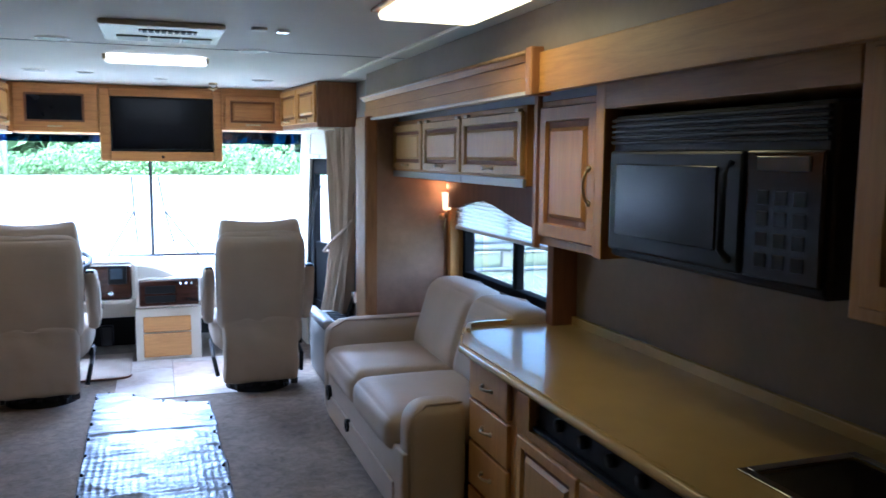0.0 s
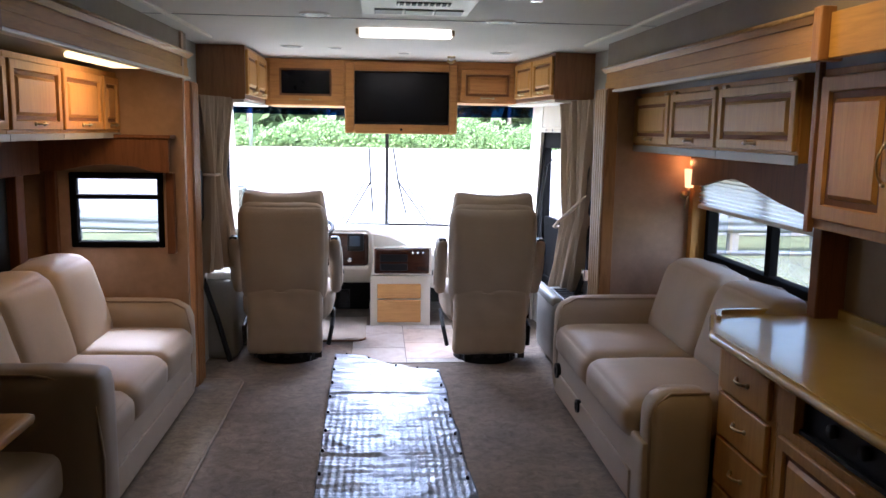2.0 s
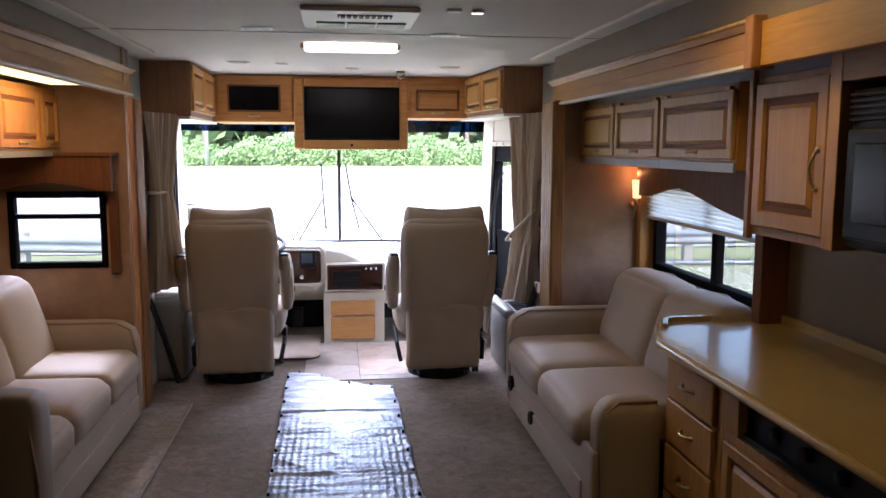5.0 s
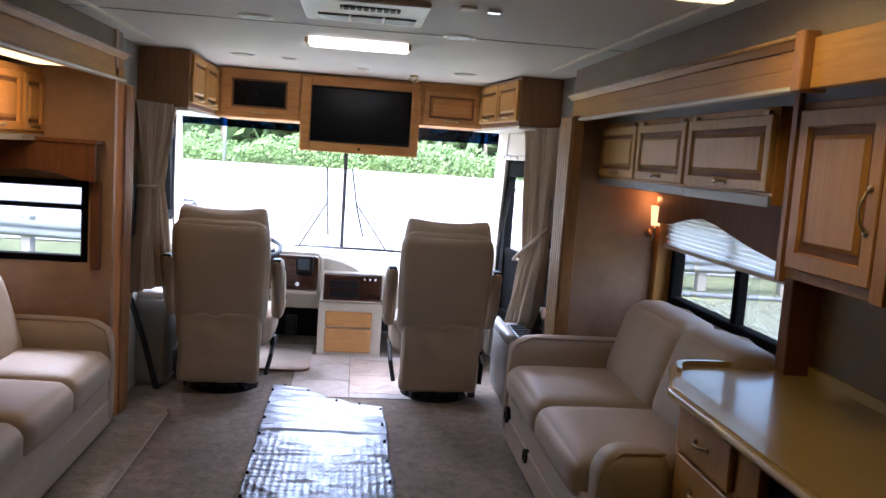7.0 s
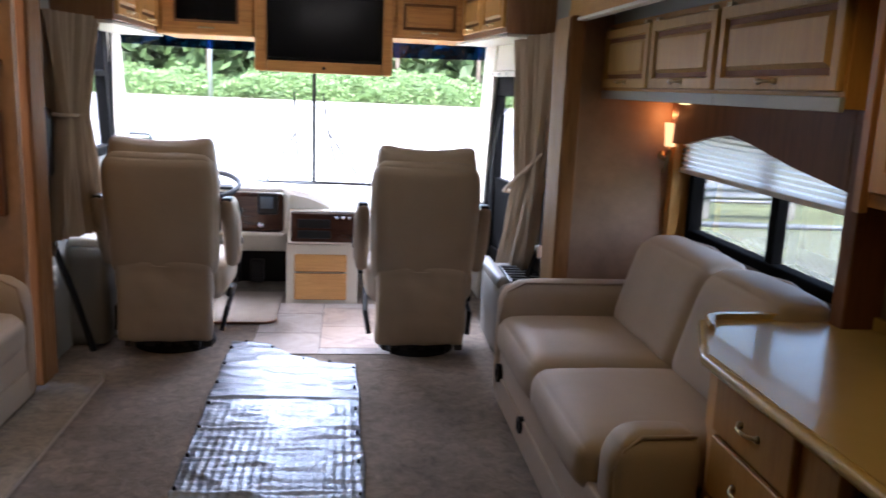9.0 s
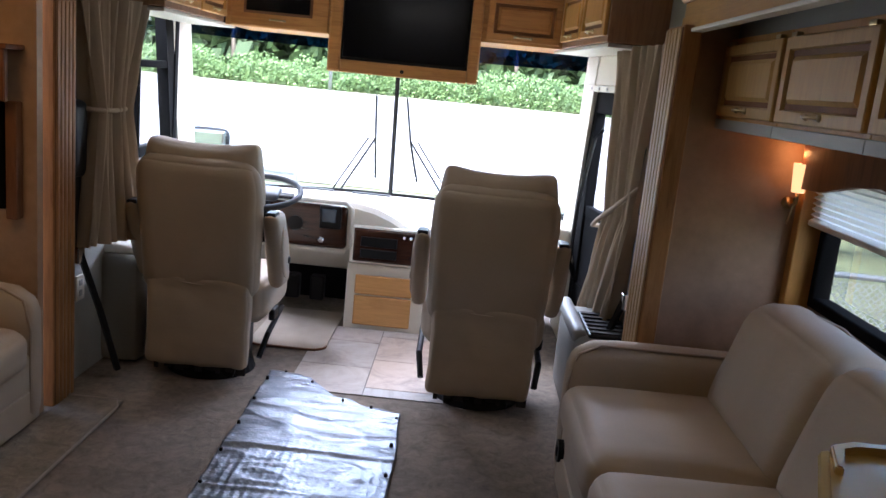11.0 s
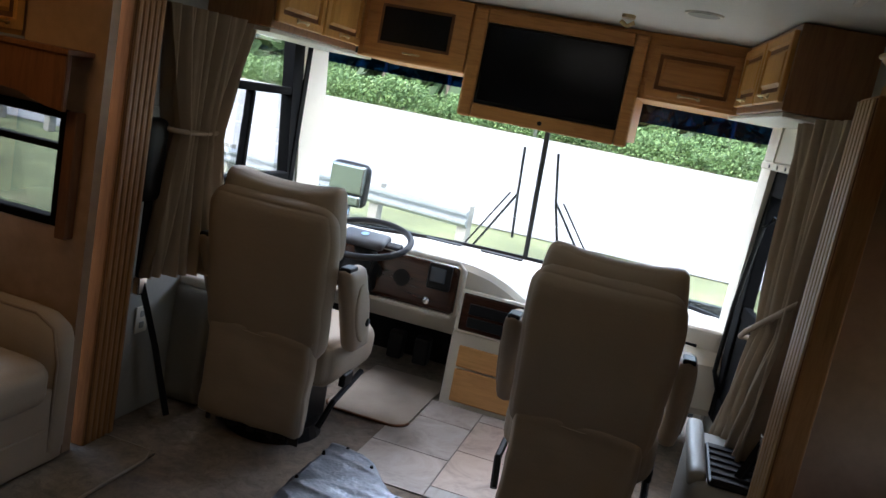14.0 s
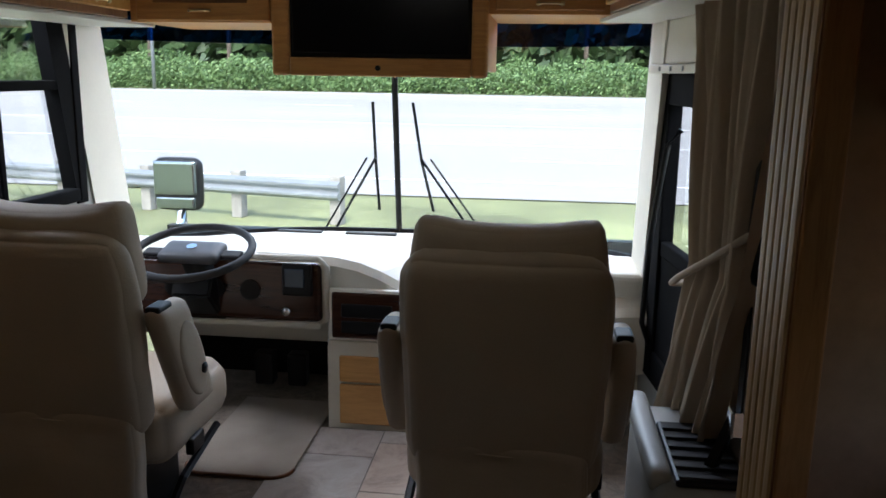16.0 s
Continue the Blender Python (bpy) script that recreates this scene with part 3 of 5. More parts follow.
for a, b in ((-1.27, -0.012), (0.012, 1.24)):
    g = part("pane", ws_sheet(a, b, 0.70, 1.68, 0.006), "glass", ws)
    g.visible_shadow = False
    g = part("tinted_band", ws_sheet(a, b, 1.682, 2.06, 0.006), "shade_glass", ws, "blue-tinted top band of the windscreen")
    g.visible_shadow = False
part("centre_bar", tube([ws_pt(0, z) for z in (0.68, 1.1, 1.5, 2.06)], 0.017, 6), "black", ws)
part("lower_seal", tube([ws_pt(-1.26 + 2.48 * k / 20, 0.695) for k in range(21)], 0.018, 6), "black", ws)
for s, x in ((-1, -1.27), (1, 1.24)):
    bm = bmesh.new()
    wall = XL if s < 0 else 1.225
    rings = []
    for z in (0.0, 0.6, 1.1, 1.6, ZC):
        k = ws_pt(x, max(0.6, z))
        w0 = 5.50 - 0.20 * (z - 1.0) if z > 0.6 else 5.58
        rings.append([bm.verts.new(p) for p in ((wall - s * 0.012, w0, z), (x - s * 0.035, k.y - 0.03, z), (x + s * 0.05, k.y + 0.04, z), (wall + s * 0.06, w0 + 0.04, z))])
    for a, b in zip(rings, rings[1:]):
        for q in range(4):
            bm.faces.new((a[q], a[(q + 1) % 4], b[(q + 1) % 4], b[q]))
    bm.faces.new(rings[0]), bm.faces.new(rings[-1])
    structure("pillar_" + ("left" if s < 0 else "right"), bm, "cream", "cream moulded pillar beside the windscreen")
structure("wall_front_lower", box(-1.35, 1.42, 6.44, 6.5, -0.08, 0.68), "black", "dark front panel under the windscreen")
structure("wall_front_upper", box(-1.35, 1.42, 6.22, 6.3, 2.04, ZC), "black", "dark header above the windscreen")

t = thing("vent_panel", (XR - 0.02, 5.3, 1.6), "cream moulded panel with three screws above the entry door", kind="structure")
part("panel", box(XR - 0.035, XR - 0.002, 4.95, 5.60, 1.60, 1.765, 0.008), "cream", t)
part("lower_strip", box(XR - 0.045, XR - 0.002, 4.95, 5.60, 1.565, 1.60, 0.006), "cream", t)
for k in range(3):
    part("screw", cyl((XR - 0.05, 5.12 + k * 0.15, 1.582), (XR - 0.044, 5.12 + k * 0.15, 1.582), 0.009, seg=10), "grey", t)

# the wall with the entry door slants inwards towards the front
SLANT = Matrix.Translation((XR, 4.35, 0)) @ Matrix.Rotation(radians(7.5), 4, "Z") @ Matrix.Translation((-XR, -4.35, 0))
wcr.matrix_world = SLANT
for e in (w4, t):
    e.matrix_world = SLANT @ Matrix.Translation(e.location)

# ---- wipers and mirror outside ----
for s, xa, xb, xm, xp in ((-1, -0.162, -0.125, -0.146, -0.393), (1, 0.059, 0.18, 0.11, 0.414)):
    t = thing("windscreen_wiper", (xp, 6.55, 0.66), "black wiper resting upright on the windscreen", "wiper", "wipers")
    part("blade", tube([(xa, 6.50, 1.395), (xm, 6.50, 1.08), (xb, 6.50, 0.80)], 0.009, 6), "black", t)
    part("arm", tube([(xm, 6.49, 1.09), (xp, 6.52, 0.66)], 0.008, 6), "black", t)
    part("arm", tube([(xm + s * 0.05, 6.50, 1.09), (xp + s * 0.06, 6.52, 0.66)], 0.006, 6), "black", t)
    part("pivot", cyl((xp - 0.01, 6.49, 0.64), (xp + 0.07, 6.49, 0.64), 0.02), "black", t)
t = thing("side_mirror", (-1.5, 6.9, 0.45), "dark-cased double side mirror on a chrome arm", "mirror")
part("housing", cushion(-1.645, -1.34, 6.885, 6.99, 0.685, 1.01, 0.05, (0.006, 0.01, 0.006)), "black", t, smooth=True)
part("mirror_glass", cushion(-1.63, -1.355, 6.872, 6.892, 0.785, 0.995, 0.009), "mirror", t, smooth=True)
part("wide_mirror_glass", cushion(-1.62, -1.365, 6.872, 6.892, 0.70, 0.77, 0.009), "mirror", t, smooth=True)
part("arm", tube([(-1.49, 6.93, 0.70), (-1.49, 6.95, 0.6), (-1.46, 6.7, 0.5), (-1.36, 6.45, 0.45)], 0.035, 8), "chrome", t, smooth=True)

# ---- dashboard ----
d = thing("dashboard", (0, 5.8, 0.4), "cream moulded dashboard with dark burl panels", "dashboard")
top = []
# top shelf, stepped: the driver's hump stands higher than the passenger's side
bm = bmesh.new()
N = 26
ring = []
for i in range(N + 1):
    x = -1.24 + 2.49 * i / N
    k = 1 / (1 + math.exp((x - 0.16) * 11))
    zf = 0.58 + 0.205 * k
    yf = 5.36 + 0.05 * (1 - k) + 0.10 * max(0, (x - 0.9)) * 2
    yb = ws_pt(max(-1.24, min(1.2, x)), 0.68).y - 0.015
    prof = [(yf + 0.03, zf - 0.30), (yf, zf - 0.26), (yf - 0.005, zf - 0.03), (yf + 0.03, zf), (yf + 0.22, zf + 0.012 + 0.08 * (1 - k)), (yb - 0.12, 0.70), (yb, 0.69), (yb, 0.30), (yf + 0.3, 0.30)]
    ring.append([bm.verts.new((x, y, z)) for y, z in prof])
for i in range(N):
    for j in range(len(ring[0])):
        k = (j + 1) % len(ring[0])
        bm.faces.new((ring[i][j], ring[i + 1][j], ring[i + 1][k], ring[i][k]))
bm.faces.new(ring[0]), bm.faces.new(ring[-1])
part("body", bm, "cream", d, smooth=False)
gp = part("gauge_panel", box(-1.02, -0.15, 5.335, 5.40, 0.49, 0.755, 0.03, 3), "burl", d, "dark burl instrument panel")
part("surround", tube([(-1.05, 5.345, 0.475), (-0.16, 5.345, 0.475), (-0.125, 5.345, 0.51), (-0.125, 5.345, 0.74), (-0.16, 5.345, 0.775), (-1.05, 5.345, 0.775)], 0.014, 8), "cream", d, smooth=True)
part("monitor", box(-0.315, -0.185, 5.31, 5.34, 0.615, 0.755, 0.01), "black", gp, "small rear-view monitor")
part("monitor_screen", box(-0.30, -0.215, 5.305, 5.312, 0.655, 0.735, 0.004), "gps", gp)
for gx in (-0.46, -0.62, -0.80):
    part("gauge", cyl((gx, 5.325, 0.63), (gx, 5.34, 0.63), 0.045, seg=20), "black", gp)
part("ignition_knob", cyl((-0.30, 5.31, 0.545), (-0.30, 5.345, 0.545), 0.018), "chrome", gp, smooth=True)
rp = part("radio_panel", box(-0.105, 0.333, 5.325, 5.38, 0.433, 0.638, 0.012), "burl", d, "dark burl radio panel")
part("radio", box(-0.06, 0.16, 5.315, 5.33, 0.53, 0.59, 0.006), "black", rp)
part("radio", box(-0.06, 0.16, 5.317, 5.33, 0.46, 0.515, 0.006), "black", rp)
for k in range(3):
    part("knob", cyl((0.20 + k * 0.04, 5.305, 0.605), (0.20 + k * 0.04, 5.33, 0.605), 0.010), "chrome", rp, smooth=True)
part("radio_bezel", box(-0.125, 0.353, 5.335, 5.37, 0.42, 0.652, 0.015), "cream", d)
part("passenger_end", box(1.0, 1.22, 5.55, 5.95, 0.35, 0.715, 0.03, 3), "cream", d)
part("rocker_switch", box(1.04, 1.10, 5.54, 5.555, 0.585, 0.625, 0.004), "black", d)
for x0, x1 in ((-0.62, -0.38), (-0.25, 0.02), (0.55, 0.8)):
    part("defrost_vent", box(x0, x1, 6.20, 6.235, 0.712, 0.724, 0.003), "vent", d)
part("column_cover", prism([(5.40, 0.45), (5.22, 0.62), (5.26, 0.70), (5.45, 0.62)], "x", -0.77, -0.60, 0.01), "black", d)
structure("wall_footwell", box(-1.24, -0.15, 6.0, 6.05, 0, 0.5), "black", "dark footwell bulkhead")
for k, px in enumerate((-0.56, -0.40)):
    pd = solid("pedal", box(px, px + 0.09, 5.62, 5.70, 0.08, 0.24, 0.012), "black", "black rubber foot pedal in the footwell", "pedal", "pedals")
t = thing("dash_drawer_unit", (0.1, 5.37, 0), "low maple drawer cabinet with two drawers under the dashboard", "cabinet")
part("body", box(-0.133, 0.345, 5.37, 5.75, 0.0, 0.41, 0.004), "cream", t)
part("side_panel", box(-0.135, -0.13, 5.375, 5.74, 0.0, 0.38), "cream", t)
part("drawer", box(-0.080, 0.270, 5.352, 5.37, 0.225, 0.345, 0.008), "drawer", t, "honey maple drawer front")
part("drawer", box(-0.080, 0.270, 5.352, 5.37, 0.03, 0.215, 0.008), "drawer", t, "honey maple drawer front")

# steering wheel
t = thing("steering_wheel", (-0.69, 5.30, 0.8), "black steering wheel with a broad grey hub", "steering wheel")
C, tilt = Vector((-0.67, 5.24, 0.81)), Matrix.Rotation(radians(14), 4, "X")
pts = [C + tilt @ Vector((0.245 * math.cos(a), 0.245 * math.sin(a), 0)) for a in [k * math.pi / 16 for k in range(32)]]
part("rim", tube(pts, 0.017, 10, closed=True), "rubber", t, smooth=True)
bm = cushion(-0.13, 0.13, -0.075, 0.075, -0.03, 0.02, 0.03)
bm.transform(Matrix.Translation(C) @ tilt)
part("hub", bm, "hub", t, smooth=True)
for sx in (-1, 1):
    bm = box(sx * 0.11 - 0.05, sx * 0.11 + 0.1 * (sx > 0) + 0.0, -0.03, 0.03, -0.02, 0.0, 0.008) if sx > 0 else box(-0.21, -0.06, -0.03, 0.03, -0.02, 0.0, 0.008)
    bm.transform(Matrix.Translation(C) @ tilt)
    part("spoke", bm, "rubber", t)
bm = cyl((0, 0, 0.018), (0, 0, 0.026), 0.022)
bm.transform(Matrix.Translation(C) @ tilt)
part("badge", bm, "chrome", t)
part("column", tube([C + Vector((0, 0.02, -0.03)), C + Vector((0, 0.2, -0.28))], 0.06, 12), "black", t, smooth=True)

# ---- overhead cab cabinets ----
t = thing("television_cabinet", (0.1, 5.34, 1.54), "maple overhead cabinet framing the television", "cabinet")
part("body", box(-0.335, 0.535, 5.36, 5.95, 1.56, 2.095, 0.004), "wood_x", t)
bm = bmesh.new()
for a in ((-0.335, -0.262, 1.535, 2.075), (0.47, 0.535, 1.535, 2.075)):
    box(a[0], a[1], 5.325, 5.36, a[2], a[3], 0.014, 3, bm)
box(-0.262, 0.47, 5.325, 5.36, 1.535, 1.608, 0.008, 2, bm), box(-0.262, 0.47, 5.325, 5.36, 2.012, 2.075, 0.008, 2, bm)
part("frame", bm, "wood_x", t, "honey maple picture frame")
part("sensor", cyl((0.10, 5.318, 1.568), (0.10, 5.33, 1.568), 0.011), "black", t)
t = thing("television", (0.1, 5.35, 1.6), "flat black television, switched off", "television")
part("bezel", box(-0.262, 0.47, 5.343, 5.359, 1.608, 2.012, 0.004), "black", t)
part("screen", box(-0.25, 0.458, 5.338, 5.344, 1.625, 2.0, 0.003), "screen", t, "glossy black screen")
t = thing("overhead_cabinet", (-0.63, 5.34, 1.74), "maple overhead cabinet with a smoked glass door", "cabinet")
part("body", box(-0.94, -0.335, 5.36, 5.95, 1.74, 2.095, 0.004), "wood_x", t)
dd = cabinet_door(t, "-y", (-0.905, 5.36, 1.745), 0.56, 0.345, ("wood_x", "wood_x"), None, 0.09, panel=False)
part("handle", tube([(-0.68, 5.34, 1.785), (-0.66, 5.318, 1.785), (-0.61, 5.318, 1.785), (-0.59, 5.34, 1.785)], 0.006, 6), "brass", dd, "antique brass pull handle", True)
part("glass_bead", box(-0.83, -0.435, 5.335, 5.341, 1.815, 2.02, 0.003), "glaze", dd)
part("glass_panel", box(-0.815, -0.45, 5.331, 5.339, 1.83, 2.005, 0.003), "screen", dd, "smoked glass panel")
t = thing("overhead_cabinet", (0.77, 5.34, 1.78), "small maple overhead cabinet with a raised-panel door", "cabinet")
part("body", box(0.535, 1.10, 5.36, 5.95, 1.78, 2.095, 0.004), "wood_x", t)
cabinet_door(t, "-y", (0.56, 5.36, 1.795), 0.42, 0.245, ("wood_x", "wood_x"), "bar", 0.05)
for s, xa, xb, zb in (("left", -1.25, -0.94, 1.75), ("right", 1.10, 1.39, 1.785)):
    t = thing("corner_cabinet", ((xa + xb) / 2, 4.85, zb), "maple corner cabinet with raised-panel doors under the ceiling", "cabinet", "corner cabinets")
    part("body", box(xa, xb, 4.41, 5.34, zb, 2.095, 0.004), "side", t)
    part("underside", box(xa + 0.01, xb - 0.01, 4.43, 5.6, zb - 0.02, zb - 0.001, 0.004), "white", t)
    for k in range(2):
        if s == "left":
            cabinet_door(t, "+x", (xb, 4.43 + k * 0.46, zb + 0.03), 0.44, 2.07 - zb - 0.03, ("wood", "wood"), "bar", 0.05)
        else:
            cabinet_door(t, "-x", (xa, 4.87 + k * 0.46, zb + 0.03), 0.44, 2.07 - zb - 0.03, ("wood", "wood"), "bar", 0.05)
    if s == "right":
        t.matrix_world = Matrix.Translation((xa, 4.41, 0)) @ Matrix.Rotation(radians(6.5), 4, "Z") @ Matrix.Translation((-xa, -4.41, 0)) @ Matrix.Translation(t.location)


# ---- captain's chairs ----
def captain_chair(x, y):
    t = thing("captain_chair", (x, y + 0.25, 0), "cream leather swivel cab seat on a low pedestal", "seat", "cab seats")
    w = 0.277
    bm = cushion(x - w, x + w, y, y + 0.13, 0.44, 1.09, 0.064, (0, 0.02, 0.012), 14, 0.006)
    for v in bm.verts:
        v.co.y -= 0.19 * max(0, v.co.z - 0.5)
        v.co.x += (v.co.x - x) * 0.06 * min(1, max(0, (v.co.z - 0.45) / 0.5))
        v.co.x -= (v.co.x - x) * 0.07 * min(1, max(0, (v.co.z - 0.90) / 0.19)) ** 1.5
    part("backrest", bm, "leather2", t, smooth=True)
    bm = cushion(x - w - 0.005, x + w + 0.01, y + 0.06, y + 0.20, 0.86, 1.155, 0.05, (0, 0.02, 0), 8)
    for v in bm.verts:
        v.co.z += 0.03 * (abs(v.co.x - x) / w) ** 2.5 * (v.co.z > 1.05)
        v.co.x -= (v.co.x - x) * 0.10 * max(0, (v.co.z - 0.95) / 0.2)
        v.co.y -= 0.10
    part("headrest", bm, "leather2", t, smooth=True)
    bm = cushion(x - w + 0.03, x + w - 0.03, y - 0.005, y + 0.08, 0.085, 0.56, 0.03, (0, 0.012, 0), 22, 0.006)
    for v in bm.verts:
        if v.co.y < y + 0.03:
            sag = noise.noise((v.co.x * 5, v.co.z * 9, 3.1))
            v.co.y += 0.012 * max(0, sag) ** 0.7 - 0.007 * math.exp(-((v.co.z - 0.47 - 0.05 * math.cos((v.co.x - x) * 5)) / 0.022) ** 2) + 0.006 * math.sin(v.co.x * 70) * max(0, (0.2 - v.co.z) * 5)
    part("back_skirt", bm, "leather2", t, smooth=True)
    part("skirt_seam", tube([(x - w + 0.035, y - 0.004, 0.525), (x - 0.14, y - 0.013, 0.508), (x, y - 0.016, 0.50), (x + 0.14, y - 0.013, 0.506), (x + w - 0.035, y - 0.004, 0.52)], 0.003, 6), "leather2", t)
    part("seat_cushion", cushion(x - w - 0.02, x + w + 0.02, y + 0.12, y + 0.66, 0.28, 0.50, 0.08, (0.01, 0.02, 0.02), 10, 0.004), "leather2", t, smooth=True)
    for s in (-1, 1):
        xa = x + s * (w + 0.048)
        bm = cushion(xa - 0.034, xa + 0.034, y - 0.02, y + 0.18, 0.46, 0.86, 0.032, (0.006, 0, 0), 8)
        for v in bm.verts:
            v.co.y += (0.86 - v.co.z) * 0.5
        a = part("armrest", bm, "leather2", t, smooth=True)
        part("armrest_pocket", box(xa - 0.024, xa + 0.024, y + 0.0, y + 0.09, 0.845, 0.868, 0.008), "black", a)
        bm = cushion(-0.012, 0.012, -0.07, 0.07, -0.15, 0.15, 0.011, (0.004, 0, 0), 8)
        for v in bm.verts:
            q = min(1, abs(v.co.z) / 0.15)
            v.co.y *= (1 - q ** 2.6) ** 0.5 if q < 1 else 0.15
        bm.transform(Matrix.Translation((xa + s * 0.032, y + 0.185, 0.65)) @ Matrix.Rotation(radians(26), 4, "X"))
        part("side_pad", bm, "leather2", a, smooth=True)
        bm = cyl((xa + s * 0.037, y + 0.24, 0.60), (xa + s * 0.054, y + 0.24, 0.60), 0.018)
        part("recline_knob", bm, "black", a, smooth=True)
    part("side_rail", tube([(x + w, y + 0.12, 0.12), (x + w + 0.02, y + 0.2, 0.22), (x + w + 0.02, y + 0.5, 0.28)], 0.015, 6), "black", t)
    part("side_rail", tube([(x - w, y + 0.12, 0.12), (x - w - 0.02, y + 0.2, 0.22), (x - w - 0.02, y + 0.5, 0.28)], 0.015, 6), "black", t)
    part("adjust_lever", box(x + w + 0.005, x + w + 0.035, y + 0.26, y + 0.36, 0.27, 0.33, 0.008), "black", t)
    for q in range(9):
        xq = x - w + 0.07 + q * 0.05
        part("hem_tab", box(xq, xq + 0.022 + 0.012 * (q % 3), y + 0.02, y + 0.028, 0.055 + 0.012 * (q % 2), 0.10, 0.002, 1), "rubber", t)
    part("pedestal", box(x - 0.16, x + 0.16, y + 0.10, y + 0.48, 0.0, 0.30, 0.02), "black", t)
    part("swivel_base", cyl((x, y + 0.28, 0.0), (x, y + 0.28, 0.06), 0.22, 0.2, 24), "black", t)
    return t


chair = captain_chair(0.675, 4.20)
copy_thing(chair, pose(-0.685, 4.49, 0))


# ---- sofas ----
def sofa(name, label, front, back, y0, y1, n, arm_w, mat, seat_z, back_z, s, near_arm):
    """A leather sofa along the side wall; s = 1 faces -x, s = -1 faces +x."""
    t = thing(name, ((front + back) / 2, (y0 + y1) / 2, 0), label, "sofa")
    def X(a, b):
        return sorted((front + s * a, front + s * b))
    depth = abs(back - front)
    part("base", cushion(*X(0.045, depth - 0.05), y0 + (0.36 if s > 0 else 0.02), y1 - 0.02, 0.012, seat_z - 0.12, 0.02), mat, t, smooth=True)
    part("front_panel", cushion(*X(0.025, 0.06), y0 + 0.02, y1 - 0.02, 0.012, seat_z - 0.12, 0.012), mat, t, smooth=True)
    part("toe_panel", box(*X(0.015, 0.03), y0 + arm_w, y1 - 0.12, 0.03, 0.16, 0.004), mat, t)
    step = (y1 - y0 - arm_w - 0.13) / n
    for k in range(n):
        a = y0 + arm_w + k * step
        part("seat_cushion", cushion(*X(0.0, depth * 0.68), a + 0.004, a + step - 0.004, seat_z - 0.17, seat_z, 0.055, (0.012, 0.0, 0.022), 10, 0.004), mat, t, smooth=True)
        ab = max(a, 2.29) if s > 0 else a
        bm = cushion(*X(depth * (0.58 if s > 0 else 0.46), depth * (0.82 if s > 0 else 0.72)), ab + 0.004, a + step - 0.004, seat_z - 0.03, back_z, 0.065, (0.02, 0.0, 0.012), 10, 0.004)
        for v in bm.verts:
            v.co.x += s * 0.30 * (v.co.z - seat_z)
        c = part("back_cushion", bm, mat, t, smooth=True)
        xe = front + s * (depth * (0.81 if s > 0 else 0.71) + 0.30 * (back_z - seat_z) - 0.02)
        part("piping", tube([(xe - s * 0.04, ab + 0.05, back_z - 0.004), (xe, (ab + a + step) / 2, back_z + 0.006), (xe - s * 0.04, a + step - 0.05, back_z - 0.004)], 0.006, 6), "piping", c, smooth=True)
    for ya, yb, dz, fo in ((y1 - 0.12, y1, 0.15, 0.02), (y0, y0 + arm_w, *near_arm)):
        bm = cushion(*X(fo, 0.31 if s > 0 and ya == y0 else depth - 0.03), ya, yb, 0.015, seat_z + dz, 0.05, (0.01, 0.006, 0.008), 9)
        for v in bm.verts:
            q = abs(v.co.x - front)
            if v.co.z > seat_z and q < 0.12 and dz < 0.2:
                v.co.z -= (0.12 - q) * 0.45
        # long sofa's near arm: cream leather darkened to taupe in place of shade
        arm = part("armrest", bm, "leather3" if s < 0 and ya == y0 else mat, t, smooth=True)
        pts = [(front + s * (fo + 0.01), ya + 0.02, 0.06), (front + s * (fo + 0.0), ya + 0.015, seat_z - 0.02), (front + s * (fo + 0.03), ya + 0.015, seat_z + dz - 0.045), (front + s * 0.13, ya + 0.015, seat_z + dz - 0.004), ((front + 0.29) if s > 0 and ya == y0 else (back - s * 0.1), ya + 0.015, seat_z + dz - 0.002)]
        part("piping", tube(pts, 0.006, 6), "piping", arm, smooth=True)
    return t


sofa("sofa", "cream leather two-seat sofa under the side window", 0.975, 1.90, 1.99, 3.70, 2, 0.15, "leather", 0.45, 0.85, 1, (0.09, 0.05))
sofa("sofa", "cream leather three-seat sofa in the slide-out", -1.125, -2.05, 1.72, 3.715, 3, 0.18, "leather", 0.43, 0.86, -1, (0.29, -0.10))
for x, y, z in ((0.985, 3.53, 0.175), (0.985, 3.02, 0.135)):
    t = thing("sofa_latch", (x, y, z), "small dark recessed latch in the sofa's base panel", "latch", "sofa latches")
    part("plate", cyl((0.978, y, z), (1.0, y, z), 0.045 if y > 3.2 else 0.035, seg=16), "black", t)
    part("pull", box(0.972, 0.985, y - 0.012, y + 0.012, z - 0.02, z + 0.02, 0.004), "rubber", t)
t = thing("sofa_latch", (-1.16, 2.75, 0.13), "small dark recessed latch in the sofa's base panel", "latch", "sofa latches")
part("plate", box(-1.185, -1.158, 2.68, 2.82, 0.11, 0.16, 0.008), "black", t)

# ---- galley ----
t = thing("galley_counter", (1.6, 1.0, 0), "olive-yellow solid counter top with a raised lip", "countertop")
top = [(1.255, REAR), (1.255, 1.98), (1.40, 2.33), (SR - 0.002, 2.33), (SR - 0.002, 0.43), (1.45, 0.43), (1.45, -0.12), (SR - 0.002, -0.12), (SR - 0.002, REAR)]
part("top", prism(top, "z", 0.765, 0.795, 0.006), "counter", t)
part("sink_deck", box(1.80, SR - 0.004, -0.12, 0.43, 0.765, 0.795), "counter", t)
part("front_edge", tube([(1.255, REAR + 0.02, 0.776), (1.255, 1.98, 0.776), (1.40, 2.325, 0.776)], 0.018, 8), "counter", t, smooth=True)
